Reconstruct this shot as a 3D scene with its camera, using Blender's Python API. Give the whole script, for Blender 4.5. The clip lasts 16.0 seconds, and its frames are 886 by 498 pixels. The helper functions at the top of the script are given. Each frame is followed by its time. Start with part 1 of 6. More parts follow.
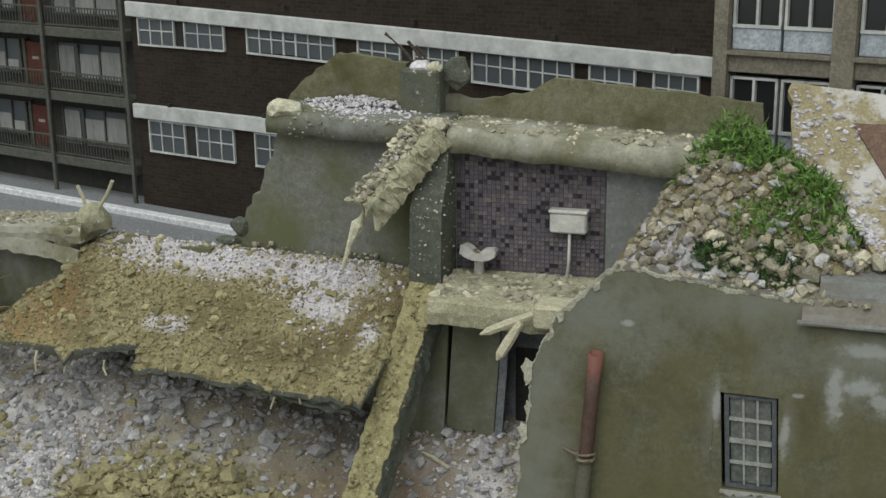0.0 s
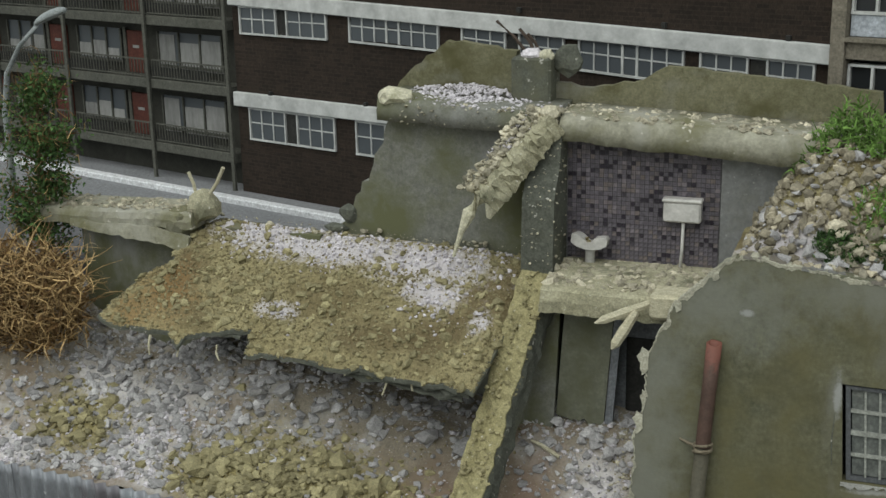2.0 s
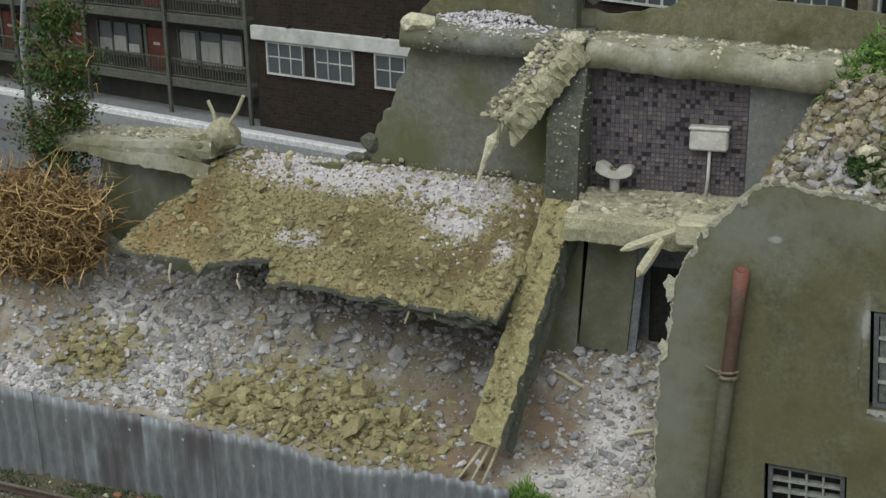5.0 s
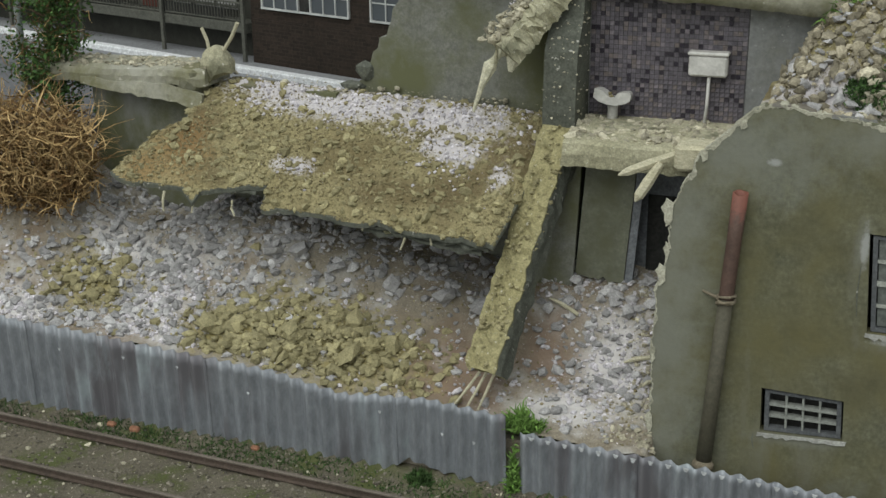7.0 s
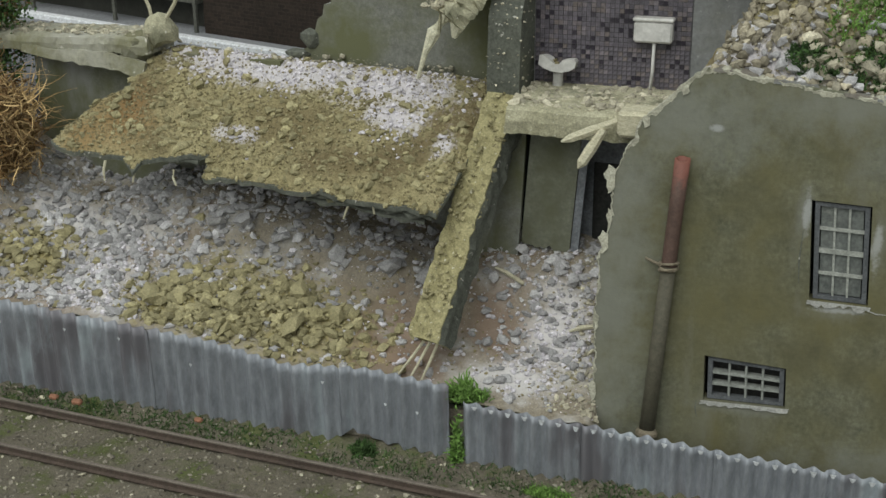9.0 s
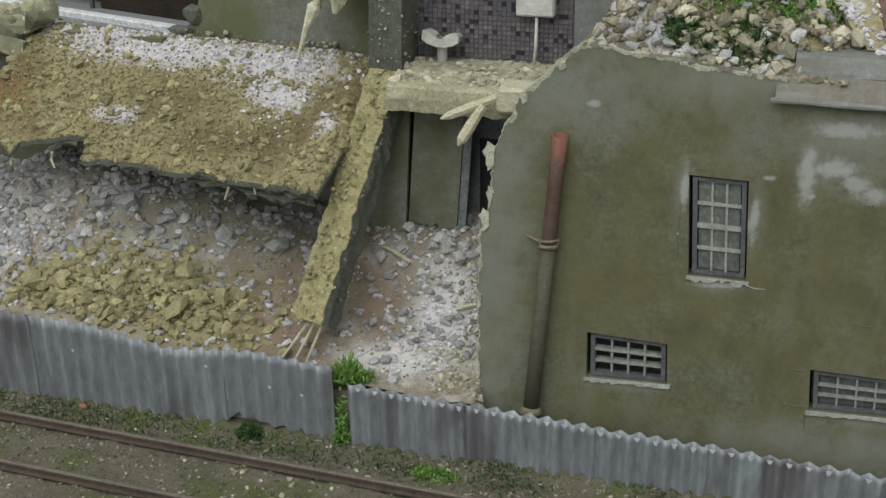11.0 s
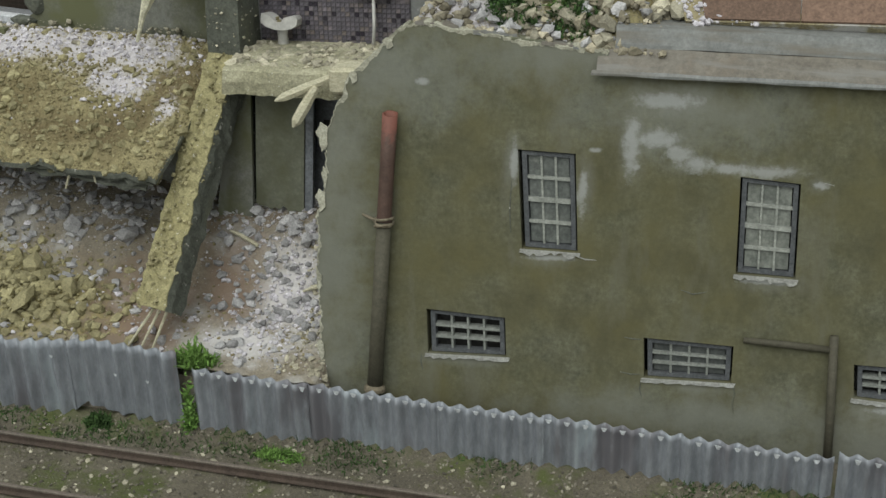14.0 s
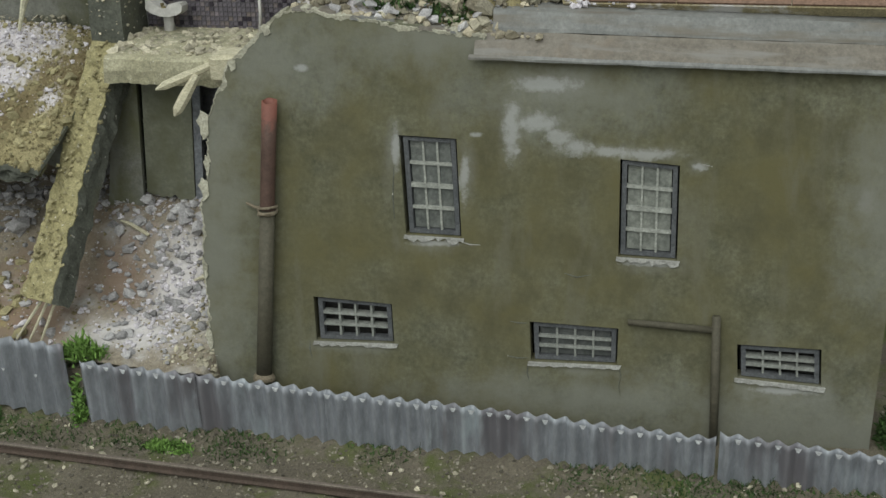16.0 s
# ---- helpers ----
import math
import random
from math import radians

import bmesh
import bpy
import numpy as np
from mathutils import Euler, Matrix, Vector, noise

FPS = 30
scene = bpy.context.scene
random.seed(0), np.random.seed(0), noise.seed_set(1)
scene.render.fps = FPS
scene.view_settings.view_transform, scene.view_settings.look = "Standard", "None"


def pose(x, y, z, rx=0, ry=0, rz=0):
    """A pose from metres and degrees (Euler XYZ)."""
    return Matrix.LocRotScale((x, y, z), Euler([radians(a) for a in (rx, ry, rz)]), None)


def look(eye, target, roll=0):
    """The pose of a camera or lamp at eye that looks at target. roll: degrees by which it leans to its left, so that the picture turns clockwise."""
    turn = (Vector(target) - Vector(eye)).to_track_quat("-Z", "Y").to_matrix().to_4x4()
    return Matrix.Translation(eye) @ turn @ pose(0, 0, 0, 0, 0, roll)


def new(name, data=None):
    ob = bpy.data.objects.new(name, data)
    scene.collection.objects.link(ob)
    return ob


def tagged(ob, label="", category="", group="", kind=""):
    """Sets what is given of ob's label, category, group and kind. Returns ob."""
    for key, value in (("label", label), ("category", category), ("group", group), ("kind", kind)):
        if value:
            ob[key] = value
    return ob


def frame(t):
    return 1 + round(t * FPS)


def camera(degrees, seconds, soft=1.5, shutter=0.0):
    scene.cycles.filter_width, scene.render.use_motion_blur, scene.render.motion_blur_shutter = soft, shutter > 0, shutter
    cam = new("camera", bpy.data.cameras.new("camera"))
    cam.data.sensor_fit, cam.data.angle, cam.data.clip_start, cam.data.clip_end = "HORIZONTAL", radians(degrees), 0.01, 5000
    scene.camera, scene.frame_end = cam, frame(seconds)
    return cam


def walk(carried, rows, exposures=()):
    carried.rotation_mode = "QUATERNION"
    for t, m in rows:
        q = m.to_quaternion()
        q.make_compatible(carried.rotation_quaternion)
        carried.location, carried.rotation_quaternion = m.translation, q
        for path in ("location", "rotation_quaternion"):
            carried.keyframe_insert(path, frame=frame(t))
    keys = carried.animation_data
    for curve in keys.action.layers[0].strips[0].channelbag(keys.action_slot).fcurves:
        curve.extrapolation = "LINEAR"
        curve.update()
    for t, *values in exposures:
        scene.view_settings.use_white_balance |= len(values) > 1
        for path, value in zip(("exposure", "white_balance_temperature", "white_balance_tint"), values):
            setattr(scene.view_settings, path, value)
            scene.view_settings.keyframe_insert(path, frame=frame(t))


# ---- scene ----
# The place is a model-railway scene. All numbers below are full-size metres; K brings them to the size of the model.
K = 1 / 87
cam = camera(38.3, 16.0)
PATH = [
    (0, (3.784, -20.057, 13.213), (3.211, -18.219, 12.669), -0.8),
    (0.5, (3.545, -20.128, 13.204), (2.948, -18.301, 12.653), -1.0),
    (1, (3.307, -20.237, 13.204), (2.685, -18.418, 12.651), -1.0),
    (1.5, (3.081, -20.29, 13.208), (2.438, -18.48, 12.652), -1.1),
    (2, (2.919, -20.343, 13.172), (2.253, -18.541, 12.616), -1.2),
    (2.5, (2.755, -20.372, 13.162), (2.082, -18.574, 12.603), -1.2),
    (3, (2.613, -20.453, 13.162), (1.934, -18.658, 12.6), -1.1),
    (3.5, (2.59, -20.45, 13.113), (1.905, -18.657, 12.551), -1.1),
    (4, (2.541, -20.399, 13.011), (1.863, -18.605, 12.443), -0.9),
    (4.2, (2.549, -20.368, 12.961), (1.875, -18.579, 12.373), -1.0),
    (6.3, (2.637, -20.533, 12.095), (1.972, -18.76, 11.451), -0.8),
    (6.5, (2.619, -20.53, 12.056), (1.956, -18.76, 11.404), -0.8),
    (7, (2.537, -20.492, 11.938), (1.885, -18.727, 11.26), -0.7),
    (7.5, (2.589, -20.357, 11.835), (1.938, -18.602, 11.131), -0.7),
    (8, (2.615, -20.318, 11.768), (1.965, -18.567, 11.052), -0.8),
    (8.5, (2.824, -20.217, 11.705), (2.179, -18.465, 10.987), -0.9),
    (9, (3.059, -20.145, 11.647), (2.444, -18.378, 10.94), -0.5),
    (9.2, (3.134, -20.146, 11.706), (2.54, -18.372, 10.999), -0.3),
    (11.5, (4.315, -19.379, 11.719), (3.793, -17.604, 10.959), -0.6),
    (12, (4.499, -19.461, 11.61), (4.0, -17.675, 10.862), -0.5),
    (12.5, (4.838, -19.455, 11.595), (4.353, -17.662, 10.852), -0.6),
    (13, (5.316, -19.362, 11.562), (4.835, -17.569, 10.819), -1.0),
    (13.5, (5.626, -19.255, 11.612), (5.155, -17.467, 10.848), -1.4),
    (14, (5.885, -19.181, 11.566), (5.433, -17.391, 10.796), -1.4),
    (14.5, (6.196, -19.031, 11.637), (5.753, -17.247, 10.85), -1.7),
    (15, (6.492, -18.987, 11.611), (6.067, -17.193, 10.835), -1.6),
    (15.5, (6.878, -18.905, 11.542), (6.464, -17.113, 10.758), -1.7),
    (16, (7.201, -18.695, 11.717), (6.8, -16.912, 10.905), -1.9),
]
walk(cam, [(t, look(Vector(eye) * K, Vector(target) * K, roll)) for t, eye, target, roll in PATH],
     exposures=[(0, -0.1), (4, -0.1), (7, 0.0), (16, 0.06)])

# ---- light: an exhibition hall with broad, soft lamps overhead ----
world = bpy.data.worlds.new("hall")
scene.world = world
world.use_nodes = True
wn = world.node_tree.nodes
wn["Background"].inputs["Color"].default_value = (0.94, 1.0, 0.98, 1)
wn["Background"].inputs["Strength"].default_value = 0.78
sun_data = bpy.data.lights.new("hall_lamps", "SUN")
sun_data.energy, sun_data.angle, sun_data.color = 1.7, radians(60), (0.98, 1.0, 0.94)
sun_ob = new("hall_lamps", sun_data)
sun_ob.matrix_world = look((-5 * K, -20 * K, 28 * K), (0, 0, 0))

# ---- materials ----
def ramp(nt, fac, stops):
    n = nt.nodes.new("ShaderNodeValToRGB")
    el = n.color_ramp.elements
    el[0].position, el[0].color = stops[0][0], (*stops[0][1], 1)
    el[1].position, el[1].color = stops[-1][0], (*stops[-1][1], 1)
    for p, c in stops[1:-1]:
        e = el.new(p)
        e.color = (*c, 1)
    nt.links.new(fac, n.inputs[0])
    return n.outputs[0]


def noise_tex(nt, vec, scale, detail=5, rough=0.6):
    n = nt.nodes.new("ShaderNodeTexNoise")
    n.inputs["Scale"].default_value, n.inputs["Detail"].default_value, n.inputs["Roughness"].default_value = scale, detail, rough
    nt.links.new(vec, n.inputs["Vector"])
    return n.outputs[0]


def blend(nt, fac, a, b, mode="MIX"):
    n = nt.nodes.new("ShaderNodeMix")
    n.data_type, n.blend_type = "RGBA", mode
    if hasattr(fac, "is_linked"):
        nt.links.new(fac, n.inputs[0])
    else:
        n.inputs[0].default_value = fac
    for v, i in ((a, 6), (b, 7)):
        if hasattr(v, "is_linked"):
            nt.links.new(v, n.inputs[i])
        else:
            n.inputs[i].default_value = (*v, 1)
    return n.outputs[2]


def fade(nt, value, full, none, amount):
    n = nt.nodes.new("ShaderNodeMapRange")
    n.interpolation_type = "SMOOTHSTEP"
    for i, x in enumerate((full, none, amount, 0.0)):
        n.inputs[i + 1].default_value = x
    nt.links.new(value, n.inputs[0])
    return n.outputs[0]


def surface(name, dark, light, big=0.6, fine=9.0, rough=0.9, bump=0.25, metal=0.0, stain=None, stain_scale=0.5, stain_at=(0.55, 0.7),
            speck=None, speck_scale=14.0, island=0.0, stretch=(1, 1, 1), each=0.0, second=None, spots=(), grit=1.0, streak=None):
    """A procedural surface: two tones at a large and a fine scale, a stain, specks, relief. Scales are per full-size metre."""
    m = bpy.data.materials.new(name)
    m.use_nodes = True
    nt = m.node_tree
    b = nt.nodes["Principled BSDF"]
    co = nt.nodes.new("ShaderNodeTexCoord")
    mp = nt.nodes.new("ShaderNodeMapping")
    mp.inputs["Scale"].default_value = tuple(s / K for s in stretch)
    nt.links.new(co.outputs["Object"], mp.inputs[0])
    v = mp.outputs[0]
    nb, nf = noise_tex(nt, v, big), noise_tex(nt, v, fine, 6, 0.7)
    col = blend(nt, ramp(nt, nb, [(0.35, (0, 0, 0)), (0.65, (1, 1, 1))]), dark, light)
    mid = tuple((p + q) / 2 for p, q in zip(dark, light))
    col = blend(nt, 0.55, col, ramp(nt, nf, [(0.3, tuple(0.55 * c for c in mid)), (0.5, mid), (0.72, tuple(min(1, 1.5 * c) for c in mid))]))
    grain = noise_tex(nt, v, fine * 3.3, 3, 0.6)
    col = blend(nt, 1.0, col, ramp(nt, grain, [(0.28, (1 - 0.28 * grit,) * 3), (0.5, (1, 1, 1)), (0.72, (1 + 0.3 * grit,) * 3)]), "MULTIPLY")
    if second:
        n2 = noise_tex(nt, v, second[1], 4, 0.55)
        col = blend(nt, ramp(nt, n2, [(second[2], (0, 0, 0)), (second[3], (1, 1, 1))]), col, second[0])
    if stain:
        ns = noise_tex(nt, v, stain_scale, 7, 0.65)
        col = blend(nt, ramp(nt, ns, [(stain_at[0], (0, 0, 0)), (stain_at[1], (1, 1, 1))]), col, stain)
    if streak:
        ms = nt.nodes.new("ShaderNodeMapping")
        ms.inputs["Scale"].default_value = streak[1]
        nt.links.new(v, ms.inputs[0])
        col = blend(nt, ramp(nt, noise_tex(nt, ms.outputs[0], 1.0, 6, 0.6), [(streak[2], (0, 0, 0)), (streak[3], (1, 1, 1))]), col, streak[0])
    for colour, amount, softness, places in spots:
        near = None
        for (cx, cy, cz), (rx, ry, rz) in places:
            s1, s2, s3 = (nt.nodes.new("ShaderNodeVectorMath") for _ in range(3))
            s1.operation, s2.operation, s3.operation = "SUBTRACT", "MULTIPLY", "LENGTH"
            s1.inputs[1].default_value, s2.inputs[1].default_value = (cx, cy, cz), (1 / rx, 1 / ry, 1 / rz)
            nt.links.new(v, s1.inputs[0])
            nt.links.new(s1.outputs[0], s2.inputs[0])
            nt.links.new(s2.outputs[0], s3.inputs[0])
            out = s3.outputs["Value"]
            if near:
                mn = nt.nodes.new("ShaderNodeMath")
                mn.operation = "MINIMUM"
                nt.links.new(near, mn.inputs[0])
                nt.links.new(out, mn.inputs[1])
                out = mn.outputs[0]
            near = out
        warp = nt.nodes.new("ShaderNodeMath")
        warp.operation, warp.inputs[1].default_value = "MULTIPLY_ADD", 3.0
        nt.links.new(noise_tex(nt, v, 1.7 if softness > 0.55 else 5.0, 8, 0.72), warp.inputs[0])
        nt.links.new(near, warp.inputs[2])
        col = blend(nt, fade(nt, warp.outputs[0], 2.35 - softness, 2.35 + softness, amount), col, colour)
    if speck:
        nk = noise_tex(nt, v, speck_scale, 2, 0.5)
        col = blend(nt, ramp(nt, nk, [(0.68, (0, 0, 0)), (0.73, (1, 1, 1))]), col, speck)
    if island:
        g = nt.nodes.new("ShaderNodeNewGeometry")
        col = blend(nt, 1.0, col, ramp(nt, g.outputs["Random Per Island"], [(0, (1 - island,) * 3), (0.75, (1, 1, 1)), (1, (1 + island,) * 3)]), "MULTIPLY")
    if each:
        g = nt.nodes.new("ShaderNodeObjectInfo")
        col = blend(nt, 1.0, col, ramp(nt, g.outputs["Random"], [(0, (1 - each,) * 3), (0.7, (1, 1, 1)), (1, (1 + each,) * 3)]), "MULTIPLY")
    nt.links.new(col, b.inputs["Base Color"])
    b.inputs["Roughness"].default_value, b.inputs["Metallic"].default_value = rough, metal
    b.inputs["Specular IOR Level"].default_value = 0.3
    if bump:
        bp = nt.nodes.new("ShaderNodeBump")
        bp.inputs["Strength"].default_value, bp.inputs["Distance"].default_value = bump, 0.06 * K
        nt.links.new(nf, bp.inputs["Height"])
        nt.links.new(bp.outputs[0], b.inputs["Normal"])
    return m


RENDER_WALL = surface("algae_stained_render", (0.068, 0.070, 0.043), (0.142, 0.140, 0.096), 1.0, 4.5, 0.85, 0.25, second=((0.106, 0.097, 0.046), 0.8, 0.36, 0.66), stain=(0.070, 0.066, 0.036), stain_scale=1.1, stain_at=(0.48, 0.74), streak=((0.125, 0.122, 0.088), (1.6, 1.6, 0.35), 0.54, 0.74), spots=[
    ((0.175, 0.18, 0.155), 0.75, 0.9, [((-0.92, 0, 3.31), (0.75, 9, 3.6)), ((0.21, 0, 6.31), (1.2, 9, 0.7)), ((3.14, 0, 6.56), (2.2, 9, 0.45)), ((9.26, 0, 0.4), (3.5, 9, 0.7)), ((5.59, 0, 0.78), (2.5, 9, 0.4)), ((10.02, 0, 4), (0.7, 9, 1.6)), ((4.99, 0, 5.74), (1.5, 9, 0.5))]),
    ((0.23, 0.235, 0.225), 0.28, 0.9, [((4.09, 0, 5.08), (0.16, 9, 0.5)), ((4.53, 0, 5.29), (0.35, 9, 0.12)), ((5.04, 0, 4.92), (0.35, 9, 0.12)), ((6.01, 0, 4.87), (0.75, 9, 0.11)), ((4.68, 0, 5.9), (0.5, 9, 0.25)), ((3.4, 0, 4.47), (0.12, 9, 0.5)), ((2.85, 0, 3.27), (0.5, 9, 0.13)), ((2.19, 0, 4.88), (0.12, 9, 0.4)), ((6.37, 0, 3.06), (0.5, 9, 0.12)), ((7.04, 0, 4.66), (0.16, 9, 0.1)), ((9.59, 0, 4.16), (0.12, 9, 0.16)), ((8.58, 0, 1.03), (0.6, 9, 0.14)), ((1.39, 0, 1.49), (0.7, 9, 0.08)), ((5.4, 0, 1.25), (0.5, 9, 0.09))]),
    ((0.34, 0.35, 0.345), 0.62, 0.5, [((4.48, 0, 5.29), (0.35, 9, 0.14)), ((4.84, 0, 5.07), (0.22, 9, 0.16)), ((5.15, 0, 4.91), (0.3, 9, 0.12)), ((5.61, 0, 4.86), (0.3, 9, 0.08)), ((6.22, 0, 4.84), (0.55, 9, 0.1)), ((4.09, 0, 5.18), (0.13, 9, 0.45)), ((4.58, 0, 5.9), (0.5, 9, 0.12)), ((2.22, 0, 4.83), (0.07, 9, 0.4)), ((3.34, 0, 4.43), (0.08, 9, 0.35)), ((7.04, 0, 4.66), (0.12, 9, 0.06)), ((3.52, 0, 5.09), (0.12, 9, 0.04)), ((2.9, 0, 3.31), (0.4, 9, 0.05)), ((6.31, 0, 3.09), (0.4, 9, 0.05)), ((8.58, 0, 1.07), (0.5, 9, 0.06)), ((0.67, 0, 6.11), (0.1, 9, 0.05)), ((4.18, 0, 4.84), (0.06, 9, 0.05))])], grit=0.9)
CONCRETE = surface("grey_concrete", (0.125, 0.128, 0.105), (0.22, 0.222, 0.205), 0.7, 8.0, 0.9, 0.15, stain=(0.118, 0.122, 0.066), stain_scale=0.6, stain_at=(0.40, 0.60), grit=0.6, streak=((0.27, 0.275, 0.275), (0.7, 0.7, 0.3), 0.56, 0.75))
GREEN_CONCRETE = surface("mossy_concrete", (0.11, 0.108, 0.06), (0.19, 0.18, 0.115), 0.9, 8.0, 0.9, 0.2, stain=(0.21, 0.21, 0.185), stain_scale=0.5, stain_at=(0.52, 0.72), second=((0.085, 0.08, 0.035), 0.8, 0.5, 0.66), grit=0.7)
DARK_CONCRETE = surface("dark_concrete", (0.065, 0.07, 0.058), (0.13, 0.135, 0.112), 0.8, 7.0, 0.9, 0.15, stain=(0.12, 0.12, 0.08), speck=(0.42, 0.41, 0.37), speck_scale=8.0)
BROKEN = surface("broken_plaster", (0.42, 0.40, 0.28), (0.62, 0.60, 0.48), 1.5, 9.0, 0.95, 0.5, stain=(0.25, 0.24, 0.14), stain_scale=1.6)
SOIL = surface("ochre_soil", (0.225, 0.19, 0.095), (0.37, 0.33, 0.185), 0.9, 11.0, 0.95, 1.0, second=((0.17, 0.135, 0.072), 0.7, 0.52, 0.66), spots=[((0.27, 0.155, 0.06), 0.6, 0.6, [((-3.9, -0.4, 0.2), (0.9, 0.7, 30)), ((-4.5, -0.9, 0.2), (0.6, 0.4, 30))]), ((0.155, 0.12, 0.06), 0.7, 0.6, [((-0.4, -0.2, 0), (0.9, 0.5, 30)), ((1.0, -0.8, 0), (0.7, 0.4, 30))]), ((0.60, 0.57, 0.60), 0.9, 0.45, [((1.6, 0.25, 0), (0.65, 0.3, 30)), ((-1.0, 1.0, 0), (2.2, 0.42, 30)), ((-2.6, 1.2, 0), (1.4, 0.32, 30)), ((1.2, 0.85, 0), (1.4, 0.5, 30)), ((2.7, -0.2, 0), (0.2, 0.3, 30)), ((-1.4, -0.5, 0), (0.45, 0.2, 30))])])
OCHRE_ROCK = surface("ochre_lump", (0.225, 0.20, 0.105), (0.36, 0.325, 0.19), 1.2, 12.0, 0.95, 0.4, island=0.3)
BROWN_ROCK = surface("brown_lump", (0.16, 0.135, 0.072), (0.29, 0.25, 0.14), 1.2, 12.0, 0.95, 0.4, island=0.3)
GREY_ROCK = surface("grey_rubble", (0.29, 0.285, 0.285), (0.47, 0.46, 0.465), 1.0, 10.0, 0.95, 0.35, island=0.35)
WHITE_ROCK = surface("chalky_rubble", (0.47, 0.445, 0.475), (0.64, 0.61, 0.65), 1.0, 10.0, 0.95, 0.3, island=0.22)
CREAM_ROCK = surface("cream_rubble", (0.30, 0.275, 0.20), (0.50, 0.465, 0.365), 1.0, 8.0, 0.95, 0.3, island=0.45)
LOT = surface("dusty_lot", (0.16, 0.13, 0.09), (0.30, 0.27, 0.22), 0.8, 11.0, 0.95, 0.5, stain=(0.44, 0.43, 0.41), stain_scale=0.7, stain_at=(0.5, 0.66), second=((0.21, 0.165, 0.12), 0.5, 0.5, 0.62), spots=[((0.60, 0.58, 0.58), 0.85, 0.6, [((-11.0, -0.3, 1.9), (1.0, 0.7, 20)), ((-11.2, 0.6, 2.2), (0.9, 0.5, 20)), ((-12.6, 1.0, 2.2), (0.8, 0.5, 20)), ((-1.9, 0.5, 1.7), (0.8, 0.8, 20)), ((-2.6, -0.4, 1.4), (0.8, 0.5, 20)), ((-14.0, -0.6, 2), (0.7, 0.5, 20))]), ((0.22, 0.155, 0.115), 0.8, 0.6, [((-4.6, 0.0, 1.5), (1.0, 1.0, 20)), ((-3.1, 0.6, 1.7), (0.6, 0.7, 20))]), ((0.31, 0.265, 0.115), 0.95, 0.5, [((-7.2, -0.1, 1.7), (1.9, 0.85, 20)), ((-9.3, -0.5, 1.8), (1.1, 0.5, 20)), ((-12.8, 0.2, 2.2), (0.9, 0.6, 20))])])
BALLAST = surface("cinder_ballast", (0.09, 0.078, 0.06), (0.18, 0.16, 0.12), 0.9, 18.0, 0.95, 0.9, stain=(0.095, 0.11, 0.04), stain_scale=0.8, stain_at=(0.5, 0.62), speck=(0.30, 0.28, 0.23), speck_scale=7.0)
BALLAST_STONE = surface("ballast_stone", (0.12, 0.108, 0.085), (0.25, 0.225, 0.18), 1.2, 12.0, 0.95, 0.3, island=0.6)
TIN = surface("galvanised_tin", (0.21, 0.225, 0.25), (0.30, 0.315, 0.34), 0.7, 6.0, 0.5, 0.08, metal=0.35, stain=(0.36, 0.40, 0.43), stain_scale=1.1, stain_at=(0.56, 0.7), second=((0.17, 0.165, 0.18), 0.8, 0.5, 0.62), stretch=(1, 1, 0.35), grit=0.35)
WORN_TIN = surface("worn_tin", (0.46, 0.48, 0.50), (0.60, 0.62, 0.64), 2.0, 8.0, 0.5, 0.05, metal=0.2)
RUST_RAIL = surface("rusty_rail", (0.055, 0.042, 0.034), (0.11, 0.082, 0.066), 2.0, 12.0, 0.75, 0.2, metal=0.2)
WORN_STEEL = surface("worn_rail_head", (0.10, 0.085, 0.07), (0.19, 0.16, 0.135), 2.0, 12.0, 0.6, 0.1, metal=0.2)
SLEEPER = surface("tarred_sleeper", (0.05, 0.042, 0.035), (0.10, 0.085, 0.07), 2.0, 12.0, 0.9, 0.4, stretch=(4, 1, 1))
PIPE_RED = surface("red_brown_pipe", (0.058, 0.037, 0.029), (0.095, 0.056, 0.044), 1.2, 7.0, 0.6, 0.08, grit=0.5, spots=[((0.20, 0.075, 0.055), 0.8, 0.5, [((0.2, 0.62, 4.62), (0.5, 3.0, 0.35))])])
PIPE_BIND = surface("crusted_wire", (0.12, 0.10, 0.07), (0.21, 0.18, 0.13), 2.0, 9.0, 0.9, 0.2)
PIPE_GREY = surface("grime_pipe", (0.06, 0.056, 0.04), (0.095, 0.087, 0.062), 1.2, 7.0, 0.7, 0.1, grit=0.5)
# weathered grey, darkened to carry the shadow of the window recess
FRAME_GREY_SHADED = surface("weathered_shaded_frame", (0.05, 0.055, 0.06), (0.11, 0.115, 0.12), 2.0, 9.0, 0.8, 0.1)
FRAME_LIGHT = surface("pale_muntin", (0.19, 0.20, 0.18), (0.33, 0.34, 0.31), 2.0, 9.0, 0.8, 0.1)
# near black; mostly shade inside openings put into the colour
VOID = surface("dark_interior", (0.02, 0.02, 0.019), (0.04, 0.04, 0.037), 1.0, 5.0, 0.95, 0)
BRICK = surface("dark_brown_brick", (0.017, 0.0125, 0.009), (0.036, 0.026, 0.02), 0.8, 10.0, 0.9, 0.15, stretch=(1.2, 1.2, 0.6))
BAND = surface("white_band", (0.42, 0.43, 0.425), (0.50, 0.51, 0.50), 0.5, 2.0, 0.8, 0.0, grit=0.25)
CREAM_WALL = surface("cream_facade", (0.15, 0.135, 0.105), (0.20, 0.18, 0.145), 0.7, 6.0, 0.85, 0.08)
PANEL = surface("pale_blue_panel", (0.30, 0.33, 0.37), (0.38, 0.41, 0.45), 0.8, 5.0, 0.7, 0.03)
